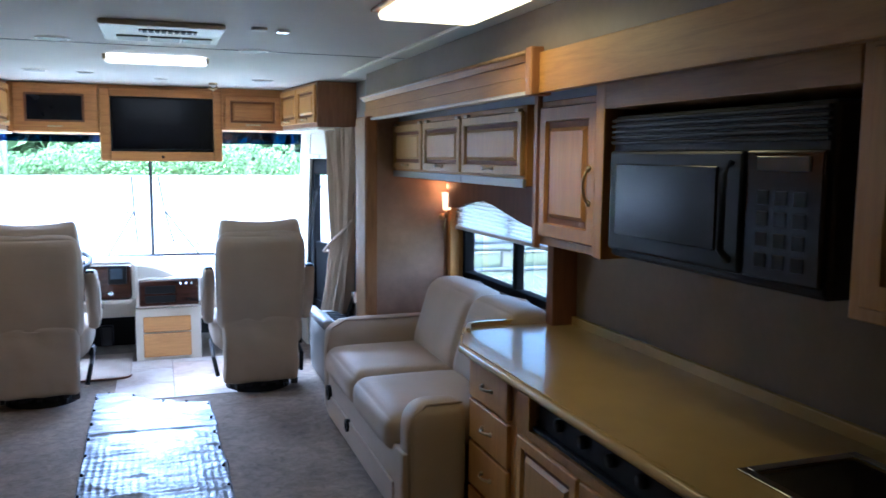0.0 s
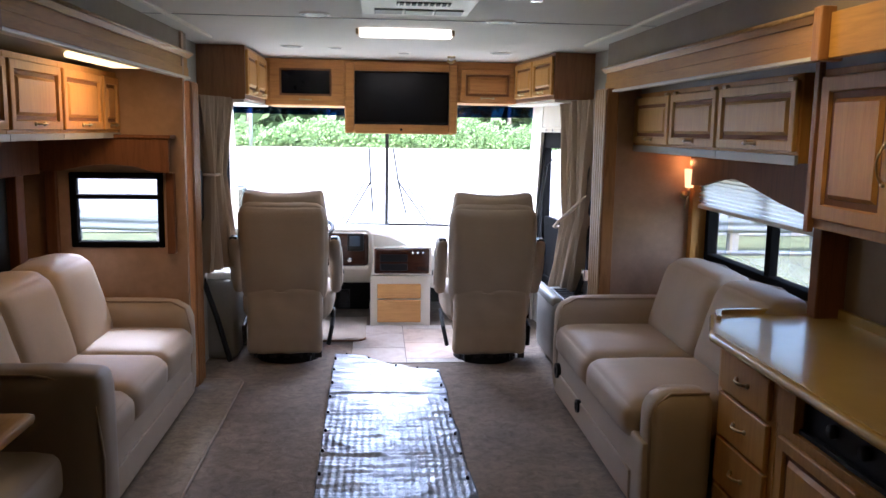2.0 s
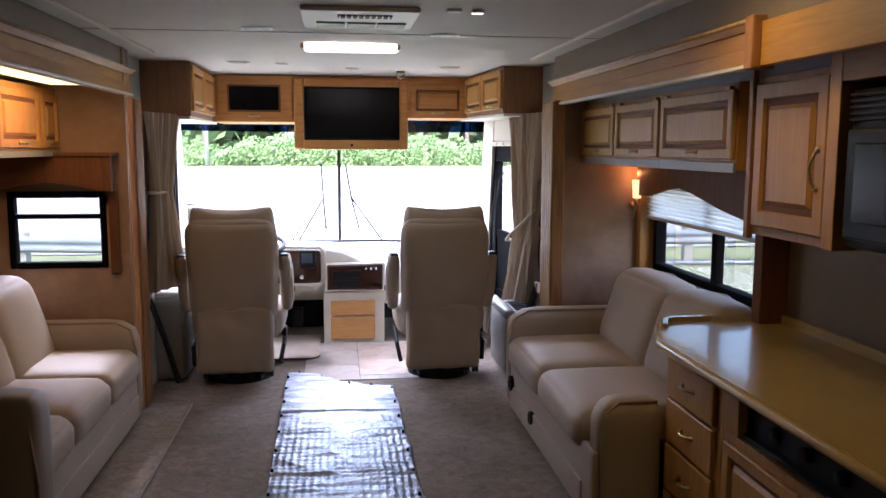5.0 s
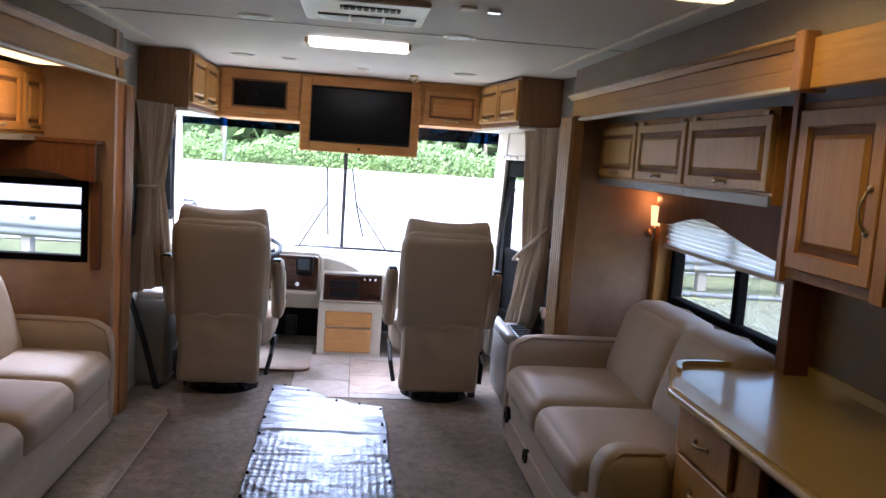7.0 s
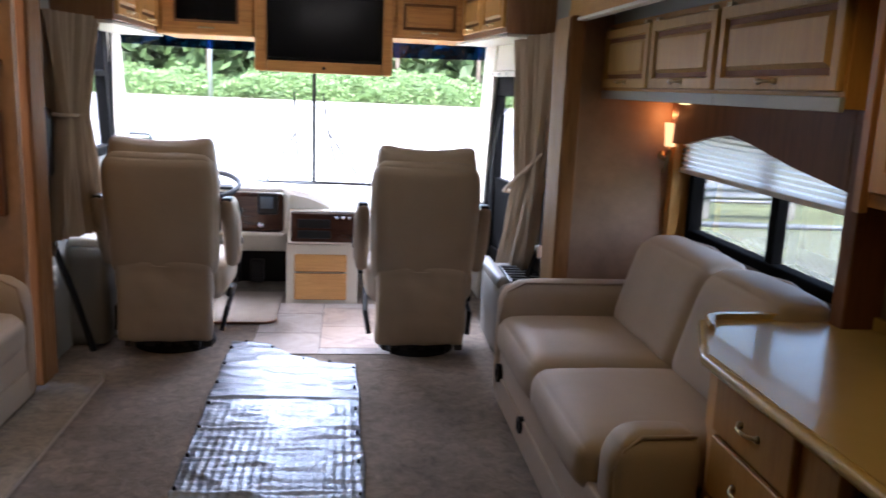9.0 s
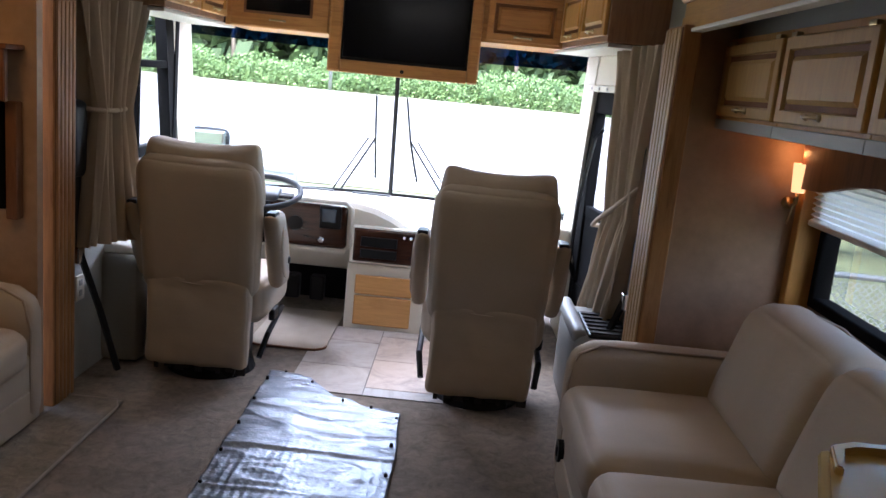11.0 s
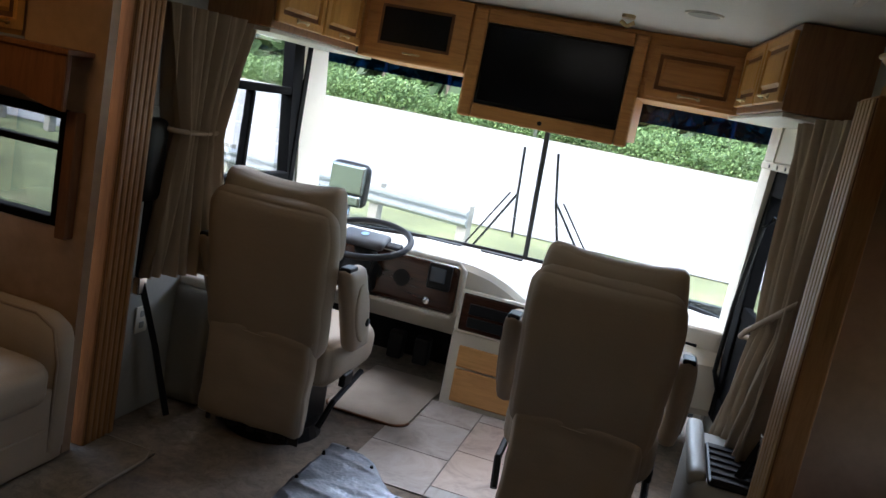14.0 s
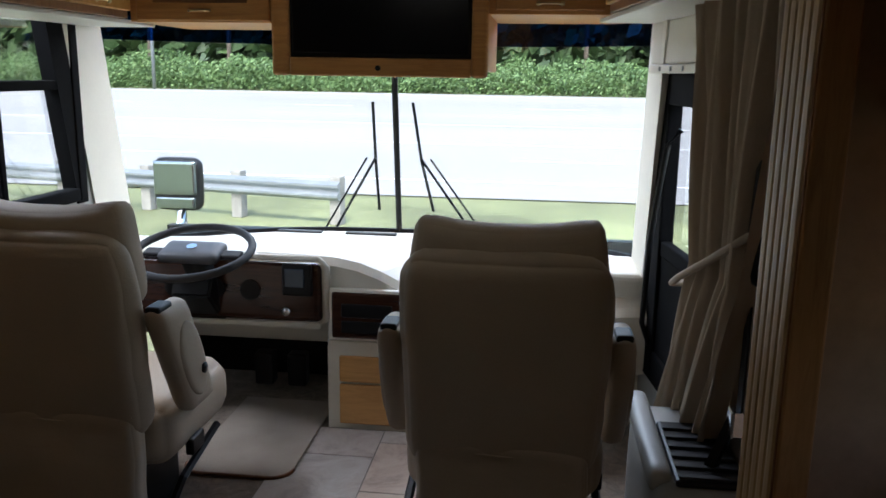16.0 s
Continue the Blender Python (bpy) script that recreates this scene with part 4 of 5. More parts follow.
part("end_lip", prism([(1.36, 2.20), (1.40, 2.315), (1.46, 2.345), (SR - 0.004, 2.345), (SR - 0.004, 2.32), (1.46, 2.32), (1.42, 2.30), (1.375, 2.19)], "z", 0.79, 0.815, 0.004), "counter", t)
part("back_lip", box(SR - 0.025, SR - 0.001, REAR, 2.32, 0.79, 0.835, 0.004), "counter", t)
t = thing("kitchen_sink", (1.62, 0.15, 0.6), "brushed steel sink set into the counter", "sink")
bm = bmesh.new()
for a in ((1.45, 1.80, -0.12, 0.43, 0.60, 0.61), (1.45, 1.46, -0.12, 0.43, 0.61, 0.79), (1.79, 1.80, -0.12, 0.43, 0.61, 0.79), (1.46, 1.79, -0.12, -0.11, 0.61, 0.79), (1.46, 1.79, 0.42, 0.43, 0.61, 0.79)):
    box(*a, bm=bm)
part("basin", bm, "steel", t)
bm = bmesh.new()
for a in ((1.43, 1.46, -0.14, 0.45), (1.79, 1.82, -0.14, 0.45), (1.46, 1.79, -0.14, -0.11), (1.46, 1.79, 0.42, 0.45)):
    box(*a, 0.796, 0.802, 0.002, 1, bm)
part("rim", bm, "steel", t)
t = thing("drawer_cabinet", (1.3, 1.75, 0), "maple base cabinet with four drawers and brass pulls", "cabinet")
part("body", prism([(1.30, 1.52), (1.30, 1.97), (1.42, 2.28), (1.90, 2.28), (1.90, 1.52)], "z", 0.0, 0.764), "wood", t)
for z0, h in ((0.585, 0.155), (0.40, 0.17), (0.20, 0.185), (0.03, 0.155)):
    cabinet_door(t, "-x", (1.30, 1.955, z0), 0.40, h, ("wood", "wood"), "bar", 0.05, "drawer", panel=False)
t = thing("oven_cabinet", (1.3, 0.7, 0), "maple base cabinet with a raised-panel pair of doors", "cabinet")
part("body", box(1.30, 1.90, 0.05, 1.515, 0.0, 0.60, 0.003), "wood", t)
part("rail", box(1.30, 1.34, 0.05, 1.515, 0.735, 0.764, 0.003), "wood_y", t)
part("stile", box(1.295, 1.33, 1.40, 1.515, 0.60, 0.735, 0.003), "wood", t)
for k in range(3):
    cabinet_door(t, "-x", (1.30, 1.47 - k * 0.475, 0.04), 0.455, 0.53, ("wood", "wood"), "side")
t = thing("oven_control_panel", (1.33, 0.8, 0.66), "black recessed appliance panel under the counter", "appliance")
part("panel", box(1.335, 1.40, 0.12, 1.395, 0.605, 0.73, 0.006), "black", t)
part("surround", box(1.312, 1.335, 0.10, 1.398, 0.602, 0.618, 0.003), "black", t)
for k in range(5):
    part("knob", cyl((1.318, 0.55 + k * 0.17, 0.672), (1.336, 0.55 + k * 0.17, 0.672), 0.022), "rubber", t, smooth=True)
t = thing("base_cabinet", (1.3, -1.5, 0), "maple base cabinet with raised-panel doors under the sink", "cabinet")
part("body", box(1.30, 1.90, REAR, 0.045, 0.0, 0.598, 0.003), "wood", t)
part("body", box(1.30, 1.44, REAR, 0.045, 0.60, 0.764, 0.003), "wood", t)
for k in range(6):
    cabinet_door(t, "-x", (1.30, 0.02 - k * 0.5, 0.04), 0.47, 0.68, ("wood", "wood"), "side")

# upper cabinets on the galley side
UC = [(3.785, 3.205), (3.175, 2.585), (2.555, 1.86)]
names = 0
for k, (a, b) in enumerate(UC):
    t = thing("wall_cabinet", (1.7, (a + b) / 2, 1.49), "pale maple wall cabinet with a lift-up raised-panel door, window light in its colour", "cabinet", "wall cabinets over the sofa")
    part("body", box(1.475, SR, b - 0.013, a + 0.013, 1.47, 1.80, 0.002), "wood", t)
    part("bottom_rail", box(1.462, 1.475, b - 0.014, a + 0.014, 1.462, 1.50, 0.002), "grey", t, "pale grey light rail")
    # door in the paler copy, with window light painted into the tone
    cabinet_door(t, "-x", (1.475, a, 1.512), a - b, 0.262, ("pale_wood", "pale_wood"), "bar", 0.052)
    for q in (a - 0.05, b + 0.05):
        part("hinge", box(1.455, 1.476, q - 0.02, q + 0.02, 1.772, 1.787, 0.003), "brass", t)
structure("wall_cabinet_filler", box(1.50, SR, 1.70, 3.80, 1.802, 1.87), "grey", "grey strip above the wall cabinets")
t = thing("tall_wall_cabinet", (1.6, 1.4, 1.3), "maple wall cabinet with a raised-panel door and long brass pull", "cabinet")
part("body", box(1.468, SR, 1.23, 1.71, 1.25, 1.80, 0.003), "wood", t)
part("stile", box(1.445, 1.468, 1.69, 1.72, 1.235, 1.869, 0.003), "trim", t)
part("top_filler", box(1.48, SR, 1.23, 1.71, 1.802, 1.868), "grey", t)
cabinet_door(t, "-x", (1.468, 1.675, 1.285), 0.43, 0.49, ("wood", "wood"), "side", 0.07)
t = thing("microwave_oven", (1.6, 0.72, 1.28), "black built-in microwave oven over the counter", "microwave")
part("body", box(1.43, SR, 0.19, 1.10, 1.275, 1.72, 0.012), "black", t)
md = part("door", box(1.412, 1.43, 0.46, 1.09, 1.30, 1.61, 0.01), "black", t)
part("door_glass", box(1.405, 1.413, 0.55, 1.04, 1.35, 1.57, 0.004), "screen", md)
part("door_handle", tube([(1.412, 0.50, 1.33), (1.385, 0.50, 1.36), (1.385, 0.50, 1.55), (1.412, 0.50, 1.58)], 0.010, 8), "black", md, smooth=True)
cp = part("control_panel", box(1.414, 1.43, 0.20, 0.45, 1.30, 1.61, 0.006), "screen", t)
part("display", box(1.410, 1.415, 0.24, 0.41, 1.56, 1.595, 0.002), "gps", cp)
for q in range(4):
    for w in range(3):
        part("button", box(1.411, 1.415, 0.245 + w * 0.06, 0.285 + w * 0.06, 1.33 + q * 0.05, 1.365 + q * 0.05, 0.002, 1), "black", cp)
for q in range(5):
    part("vent_slat", box(1.416, 1.43, 0.20, 1.09, 1.630 + q * 0.017, 1.640 + q * 0.017, 0.002, 1), "black", t)
part("maple_frame", box(1.40, SR, 1.11, 1.165, 1.26, 1.865, 0.003), "wood", t)
part("maple_header", box(1.40, SR, 0.105, 1.108, 1.742, 1.865, 0.003), "wood_y", t)
t = thing("wall_cabinet", (1.6, -0.2, 1.25), "maple wall cabinet with raised-panel doors past the microwave", "cabinet")
part("body", box(1.40, SR, REAR, 0.10, 1.26, 1.865, 0.003), "wood", t)
for k in range(5):
    cabinet_door(t, "-x", (1.40, 0.06 - k * 0.5, 1.29), 0.46, 0.52, ("wood", "wood"), "side", 0.07)

# wall cabinets over the other sofa
for k, (a, b) in enumerate(((3.46, 3.71), (2.90, 3.43), (2.34, 2.87), (1.78, 2.31), (1.2, 1.75))):
    t = thing("wall_cabinet", (-1.8, (a + b) / 2, 1.52), "honey maple wall cabinet with a lift-up raised-panel door", "cabinet", "wall cabinets over the long sofa")
    part("body", box(SL, -1.545, a - 0.014, b + 0.014, 1.515, 1.86, 0.002), "wood", t)
    part("bottom_rail", box(-1.545, -1.53, a - 0.014, b + 0.014, 1.50, 1.53, 0.002), "grey", t, "pale grey light rail")
    cabinet_door(t, "+x", (-1.545, a, 1.545), b - a, 0.285, ("wood", "wood"), "bar", 0.052)

# ---- dinette corner ----
t = thing("dinette_table", (-1.5, 1.0, 0), "maple-edged dinette table beside the sofa", "table")
part("tabletop", cushion(-2.0, -1.07, 0.55, 1.32, 0.70, 0.735, 0.016), "wood_y", t, smooth=True)
part("leg", cyl((-1.55, 0.95, 0.0), (-1.55, 0.95, 0.70), 0.04), "chrome", t, smooth=True)
part("foot", cyl((-1.55, 0.95, 0.0), (-1.55, 0.95, 0.02), 0.16, seg=24), "chrome", t)
t = thing("dinette_bench", (-1.6, 1.45, 0), "taupe leather dinette bench backing onto the sofa", "bench")
part("seat", cushion(-2.02, -1.14, 1.22, 1.69, 0.30, 0.47, 0.05, (0.01, 0.01, 0.02), 9), "leather3", t, smooth=True)
part("base", box(-2.02, -1.20, 1.26, 1.68, 0.0, 0.32, 0.01), "leather3", t)

# ---- lamps ----
t = thing("ceiling_light", (0.07, 3.5, 2.04), "long lit ceiling light with a white diffuser", "ceiling light")
part("diffuser", cushion(-0.18, 0.325, 3.36, 3.50, 2.06, 2.098, 0.022), "lamp_warm", t, smooth=True)
for xe in (-0.195, 0.31):
    part("end_cap", box(xe, xe + 0.02, 3.36, 3.50, 2.065, 2.098, 0.008), "brass", t)
area_lamp("ceiling_lamp", (0.065, 3.43, 2.05), (0.065, 3.43, 0), 0.45, 0.12, 0.21, (1.0, 0.92, 0.78))
t = thing("ceiling_light", (1.0, 1.3, 2.04), "large lit ceiling light with a yellowish diffuser", "ceiling light")
part("diffuser", cushion(0.79, 1.145, 1.10, 1.62, 2.055, 2.092, 0.025), "lamp_amber", t, smooth=True)
part("frame", box(0.77, 1.16, 1.08, 1.64, 2.085, 2.098, 0.004), "side", t)
area_lamp("galley_lamp", (0.97, 1.28, 2.03), (0.97, 1.28, 0), 0.3, 0.4, 0.12, (1.0, 0.72, 0.25))
t = thing("ceiling_light", (-1.35, 3.05, 1.86), "lit strip light under the slide-out ceiling", "ceiling light")
part("diffuser", cushion(-1.46, -1.25, 2.72, 3.36, 1.862, 1.893, 0.018), "lamp_amber", t, smooth=True)
area_lamp("slide_lamp", (-1.355, 3.04, 1.85), (-1.66, 3.04, 1.45), 0.18, 0.6, 0.32, (1.0, 0.55, 0.18))
t = thing("wall_sconce", (1.80, 3.76, 1.2), "lit amber glass wall sconce on a brass arm", "wall lamp")
part("shade", cyl((1.80, 3.73, 1.25), (1.80, 3.73, 1.362), 0.024, 0.032, 16, caps=False), "sconce_glow", t, smooth=True)
part("arm", tube([(1.80, 3.73, 1.25), (1.80, 3.73, 1.21), (1.80, 3.76, 1.19), (1.80, 3.808, 1.20)], 0.008), "brass", t, smooth=True)
part("tail", tube([(1.80, 3.735, 1.215), (1.795, 3.755, 1.15), (1.79, 3.765, 1.12)], 0.005), "brass", t, smooth=True)
part("back_plate", cyl((1.80, 3.795, 1.20), (1.80, 3.81, 1.20), 0.025), "brass", t, smooth=True)
point_lamp("sconce_lamp", (1.80, 3.73, 1.40), 0.065, (1.0, 0.45, 0.14))
t = thing("puck_light", (1.78, 3.5, 1.46), "small lit puck light under the wall cabinet", "lamp")
part("lens", cyl((1.78, 3.55, 1.452), (1.78, 3.55, 1.461), 0.025), "lamp_amber", t)

# ---- ceiling fixtures ----
t = thing("air_vent", (0.09, 2.45, 2.06), "white ceiling air-conditioner grille with dark slots", "vent")
part("frame", box(-0.146, 0.326, 2.215, 2.69, 2.078, 2.099, 0.008), "white", t)
part("intake", box(0.0, 0.22, 2.30, 2.37, 2.073, 2.079, 0.002), "vent", t)
for k in range(9):
    part("slat", box(0.005 + k * 0.0245, 0.012 + k * 0.0245, 2.30, 2.37, 2.070, 2.076), "white", t)
for k in range(3):
    part("grille", box(-0.09 + k * 0.13, 0.03 + k * 0.13, 2.50, 2.62, 2.071, 2.079, 0.003), "grey", t)
for x, y in ((-0.64, 4.45), (-0.37, 2.88), (0.52, 2.99), (0.76, 4.61), (-0.36, 4.5), (0.1, 4.75)):
    r = 0.075 if abs(x) > 0.366 else 0.05
    t = thing("ceiling_speaker", (x, y, 2.09), "round flush ceiling speaker with a pale rim", "speaker", "ceiling speakers")
    part("rim", cyl((x, y, 2.094), (x, y, 2.0995), r - 0.004, r, 24), "white", t)
    part("grille", cyl((x, y, 2.092), (x, y, 2.0945), r - 0.014, seg=24), "grey", t)
t = thing("smoke_detector", (0.5, 2.24, 2.06), "small white ceiling detector with chrome bits", "detector")
part("body", box(0.43, 0.49, 2.22, 2.27, 2.087, 2.099, 0.004), "white", t)
part("second_body", box(0.53, 0.58, 2.22, 2.26, 2.083, 2.099, 0.004), "chrome", t)
t = thing("ceiling_camera", (0.45, 4.95, 2.04), "small brass bracket hanging from the ceiling", "bracket")
part("plate", cyl((0.45, 4.95, 2.085), (0.45, 4.95, 2.099), 0.03), "brass", t)
part("hook", tube([(0.42, 4.95, 2.07), (0.45, 4.95, 2.05), (0.48, 4.95, 2.07)], 0.01), "brass", t, smooth=True)
structure("ceiling_seam", box(-1.2, 1.3, 3.0, 3.012, ZC - 0.003, ZC), "grey", "narrow seam across the ceiling")


# ---- curtains ----
def curtain(name, label, x, top, tie, bottom, zt, zm, zb, s, out=0.09):
    """Pleated cloth hung along the wall, gathered by a band. top, tie, bottom: its y range at those heights."""
    t = thing(name, (x, tie[0], zb), label, "curtain")
    bm = bmesh.new()
    nu, nv = 96, 26
    for layer in (0, 1):
        g = []
        for j in range(nv + 1):
            z = zb + (zt - zb) * j / nv
            if z > zm:
                k = ((z - zm) / (zt - zm)) ** 0.75
                a, b = tie[0] + (top[0] - tie[0]) * k, tie[1] + (top[1] - tie[1]) * k
            else:
                k = ((zm - z) / (zm - zb)) ** 0.8
                a, b = tie[0] + (bottom[0] - tie[0]) * k, tie[1] + (bottom[1] - tie[1]) * k
            row = []
            for i in range(nu + 1):
                u = i / nu
                w = 0.026 * math.sin(u * 44 + 1.3 * math.sin(u * 9 + z * 1.4)) + 0.010 * math.sin(u * 97 + z * 2)
                fl = 0.05 + out * u * (0.4 + 0.6 * abs(z - zm) / max(zt - zm, zm - zb))
                row.append(bm.verts.new((x + s * (fl + 1.75 * w + 0.004 * layer), a + (b - a) * u, z)))
            g.append(row)
        for j in range(nv):
            for i in range(nu):
                bm.faces.new((g[j][i], g[j][i + 1], g[j + 1][i + 1], g[j + 1][i]))
    part("cloth", bm, "curtain", t, smooth=True)
    return t


c1 = curtain("curtain", "beige pleated cab curtain tied back beside the driver's window", XL + 0.02, (4.02, 4.47), (4.15, 4.40), (4.06, 4.42), 1.76, 1.27, 0.66, 1, 0.15)
part("tie_band", tube([(XL + 0.0, 4.10, 1.28), (XL + 0.12, 4.12, 1.27), (XL + 0.15, 4.27, 1.265), (XL + 0.155, 4.40, 1.27), (XL + 0.0, 4.46, 1.28)], 0.011), "curtain", c1, smooth=True)
c2 = curtain("curtain", "beige pleated cab curtain tied back beside the entry door", XR - 0.0, (4.06, 4.72), (4.20, 4.68), (4.48, 4.94), 1.78, 0.98, 0.40, -1)
part("tie_band", tube([(XR - 0.01, 4.14, 1.2), (XR - 0.10, 4.20, 1.15), (XR - 0.135, 4.42, 1.04), (XR - 0.165, 4.66, 0.93), (XR - 0.17, 4.74, 0.89), (XR - 0.06, 4.79, 0.88)], 0.012), "curtain", c2, smooth=True)
c2.matrix_world = Matrix.Translation((XR, 4.15, 0)) @ Matrix.Rotation(radians(2), 4, "Z") @ Matrix.Translation((-XR, -4.15, 0)) @ Matrix.Translation(c2.location)
for x, y, s, dz in ((XL, 4.03, 1, -0.05), (XR, 4.20, -1, 0.0)):
    t = thing("seat_belt", (x, y, 0.1), "black seat belt with a wall-mounted reel cover", "seat belt", "seat belts")
    part("back_plate", cushion(*sorted((x, x + s * 0.012)), y - 0.06, y + 0.13, 1.0 + dz, 1.40 + dz, 0.006), "wall_grey", t, smooth=True)
    part("reel_cover", cushion(*sorted((x + s * 0.01, x + s * 0.09)), y - 0.045, y + 0.115, 1.02 + dz, 1.36 + dz, 0.035), "black", t, smooth=True)
    part("webbing", box(*sorted((x + s * 0.06, x + s * 0.066)), y + 0.03, y + 0.08, 0.62, 1.1, 0.001), "black", t)
    bm = tube([(x + s * 0.07, y + 0.06, 0.64), (x + s * 0.15, y + 0.10, 0.36), (x + s * 0.22, y + 0.14, 0.06)], 0.018, 4)
    part("stalk", bm, "black", t)
    part("buckle", box(*sorted((x + s * 0.05, x + s * 0.09)), y + 0.02, y + 0.08, 0.58, 0.66, 0.008), "chrome", t)

t = thing("wall_outlet", (XL + 0.03, 4.2, 0.44), "small cream outlet plate on the lower side wall", "outlet")
part("plate", box(XL + 0.03, XL + 0.037, 4.14, 4.22, 0.38, 0.50, 0.003), "cream", t)
for z in (0.415, 0.465):
    part("socket", box(XL + 0.036, XL + 0.039, 4.165, 4.195, z - 0.014, z + 0.014, 0.002), "grey", t)

# ---- cab floor items ----
t = thing("side_console", (-1.12, 4.3, 0), "grey moulded side console on the floor beside the driver", "console")
part("body", cushion(-1.245, -1.03, 4.42, 4.95, 0.0, 0.56, 0.04, (0.01, 0.01, 0), 8), "grey", t, smooth=True)
part("top_tray", cushion(-1.245, -1.06, 4.44, 4.9, 0.55, 0.60, 0.02), "white", t, smooth=True)
structure("wall_lower_panel", box(XL, XL + 0.03, YE + 0.08, 5.3, 0.0, 0.62, 0.008), "wall_grey", "grey moulded lower side panel")
t = thing("step_well_cover", (1.22, 4.5, 0), "grey ribbed step cover and moulded side console", "console")
part("body", cushion(1.10, 1.385, 4.17, 4.80, 0.0, 0.44, 0.05, (0.01, 0, 0.01), 8), "grey", t, smooth=True)
part("ribbed_pad", box(1.16, 1.36, 4.19, 4.60, 0.44, 0.462, 0.01), "black", t)
for k in range(6):
    part("rib", box(1.17, 1.35, 4.20 + k * 0.065, 4.22 + k * 0.065, 0.462, 0.47, 0.002), "rubber", t)
part("rim", cushion(1.09, 1.16, 4.22, 4.85, 0.40, 0.47, 0.025), "grey", t, smooth=True)
mat_plan = [(-0.60, 5.62), (-0.60, 4.93)]
for cx, cy, a0 in ((-0.52, 4.94, 180), (-0.245, 4.94, 270)):
    mat_plan += [(cx + 0.08 * math.cos(radians(a0 + q * 15)), cy + 0.08 * math.sin(radians(a0 + q * 15))) for q in range(7)]
mat_plan.append((-0.165, 5.62))
fm = thing("floor_mat", (-0.4, 5.2, 0), "beige carpet mat with a bound edge in the driver's footwell", "mat")
part("carpet_surface", prism(mat_plan, "z", 0.007, 0.016, 0.002), "mat", fm)
part("binding", tube([(a, b, 0.012) for a, b in mat_plan[1:-1]], 0.007, 6), "dark_trim", fm, "dark bound edge", True)
runner = thing("carpet_runner", (-1.05, 0.5, 0), "beige carpet strip along the slide-out edge", "carpet")
part("carpet_surface", cushion(-1.145, -0.90, REAR, 3.93, 0.0, 0.018, 0.008), "carpet2", runner, smooth=True)
part("binding", tube([(-0.897, REAR, 0.012), (-0.897, 3.86, 0.012), (-0.93, 3.935, 0.012), (-1.16, 3.94, 0.012)], 0.006, 6), "mat", runner, "pale edge binding")

# ---- bubble foil on the floor ----
bm = bmesh.new()
nx, ny = 100, 640
grid = []
for j in range(ny + 1):
    row = []
    for i in range(nx + 1):
        u = i / nx
        yend = 4.48 - 0.28 * min(1, max(0, (u - 0.22) / 0.34)) - 0.11 * max(0, (u - 0.56) / 0.44) + 0.012 * math.sin(u * 23)
        y = -1.6 + (yend + 1.6) * j / ny
        x = -0.372 + 0.03 * max(0, (4.5 - y) / 2.2) + (0.70 + 0.006 * math.sin(y * 9)) * u + 0.008 * noise.noise((u * 2, y * 4, 0)) * (i in (0, nx))
        quilt = 0.15 + 0.85 * min(1, max(0, (3.75 - y) * 1.6 + 0.5 * noise.noise((x * 3, y * 2, 5))))
        rib = (0.0012 * math.sin(y * 2 * math.pi / 0.048 + 2.2 * noise.noise((x * 5, y * 3, 8))) + 0.0013 * math.sin(x * 2 * math.pi / 0.036 + 1.5 * noise.noise((x * 2, y * 5, 3)))) * quilt
        ridge = 1 - abs(noise.noise((x * 3.2 + 0.4 * y, y * 8.5, 2.2)))
        wr = 0.007 * noise.noise((x * 3.0, y * 7.0, 1.7)) + 0.005 * noise.noise((x * 9, y * 19, 4.0)) + 0.008 * ridge ** 6
        seam = 0.008 * math.exp(-((y - 3.62) / 0.012) ** 2) + 0.007 * math.exp(-((y - 3.28) / 0.012) ** 2) + 0.007 * math.exp(-((y - 2.7) / 0.012) ** 2)
        row.append(bm.verts.new((x, y, 0.014 + rib + max(-0.008, wr) + seam)))
    grid.append(row)
for j in range(ny):
    for i in range(nx):
        bm.faces.new((grid[j][i], grid[j][i + 1], grid[j + 1][i + 1], grid[j + 1][i]))
low = {}
edge = [e for e in bm.edges if e.is_boundary]
ret = bmesh.ops.extrude_edge_only(bm, edges=edge)
for v in ret["geom"]:
    if isinstance(v, bmesh.types.BMVert):
        v.co.z = 0.002
foil = thing("foil_insulation", (0, 1.5, 0), "silver bubble foil insulation tacked over the carpet", "foil sheet")
part("sheet", bm, "foil", foil, smooth=True)
for k in range(26):
    side, q = k % 2, k // 2
    y = 4.36 - q * 0.27 if side == 0 else 4.02 - q * 0.27
    x = -0.36 + 0.03 * max(0, (4.5 - y) / 2.2) if side == 0 else 0.318 + 0.03 * max(0, (4.5 - y) / 2.2) - 0.01
    part("tack", cyl((x, y, 0.012), (x, y, 0.03), 0.009, 0.006, 8), "black", foil)
for u in (0.12, 0.34, 0.6, 0.8):
    yend = 4.48 - 0.28 * min(1, max(0, (u - 0.22) / 0.34)) - 0.11 * max(0, (u - 0.56) / 0.44)
    part("tack", cyl((-0.372 + 0.7 * u, yend - 0.02, 0.012), (-0.372 + 0.7 * u, yend - 0.02, 0.03), 0.009, 0.006, 8), "black", foil)

# ---- outdoors ----
def ground_z(y):
    k = max(0.0, min(1.0, (y - 18.5) / 38.0))
    return -0.97 + 1.15 * k


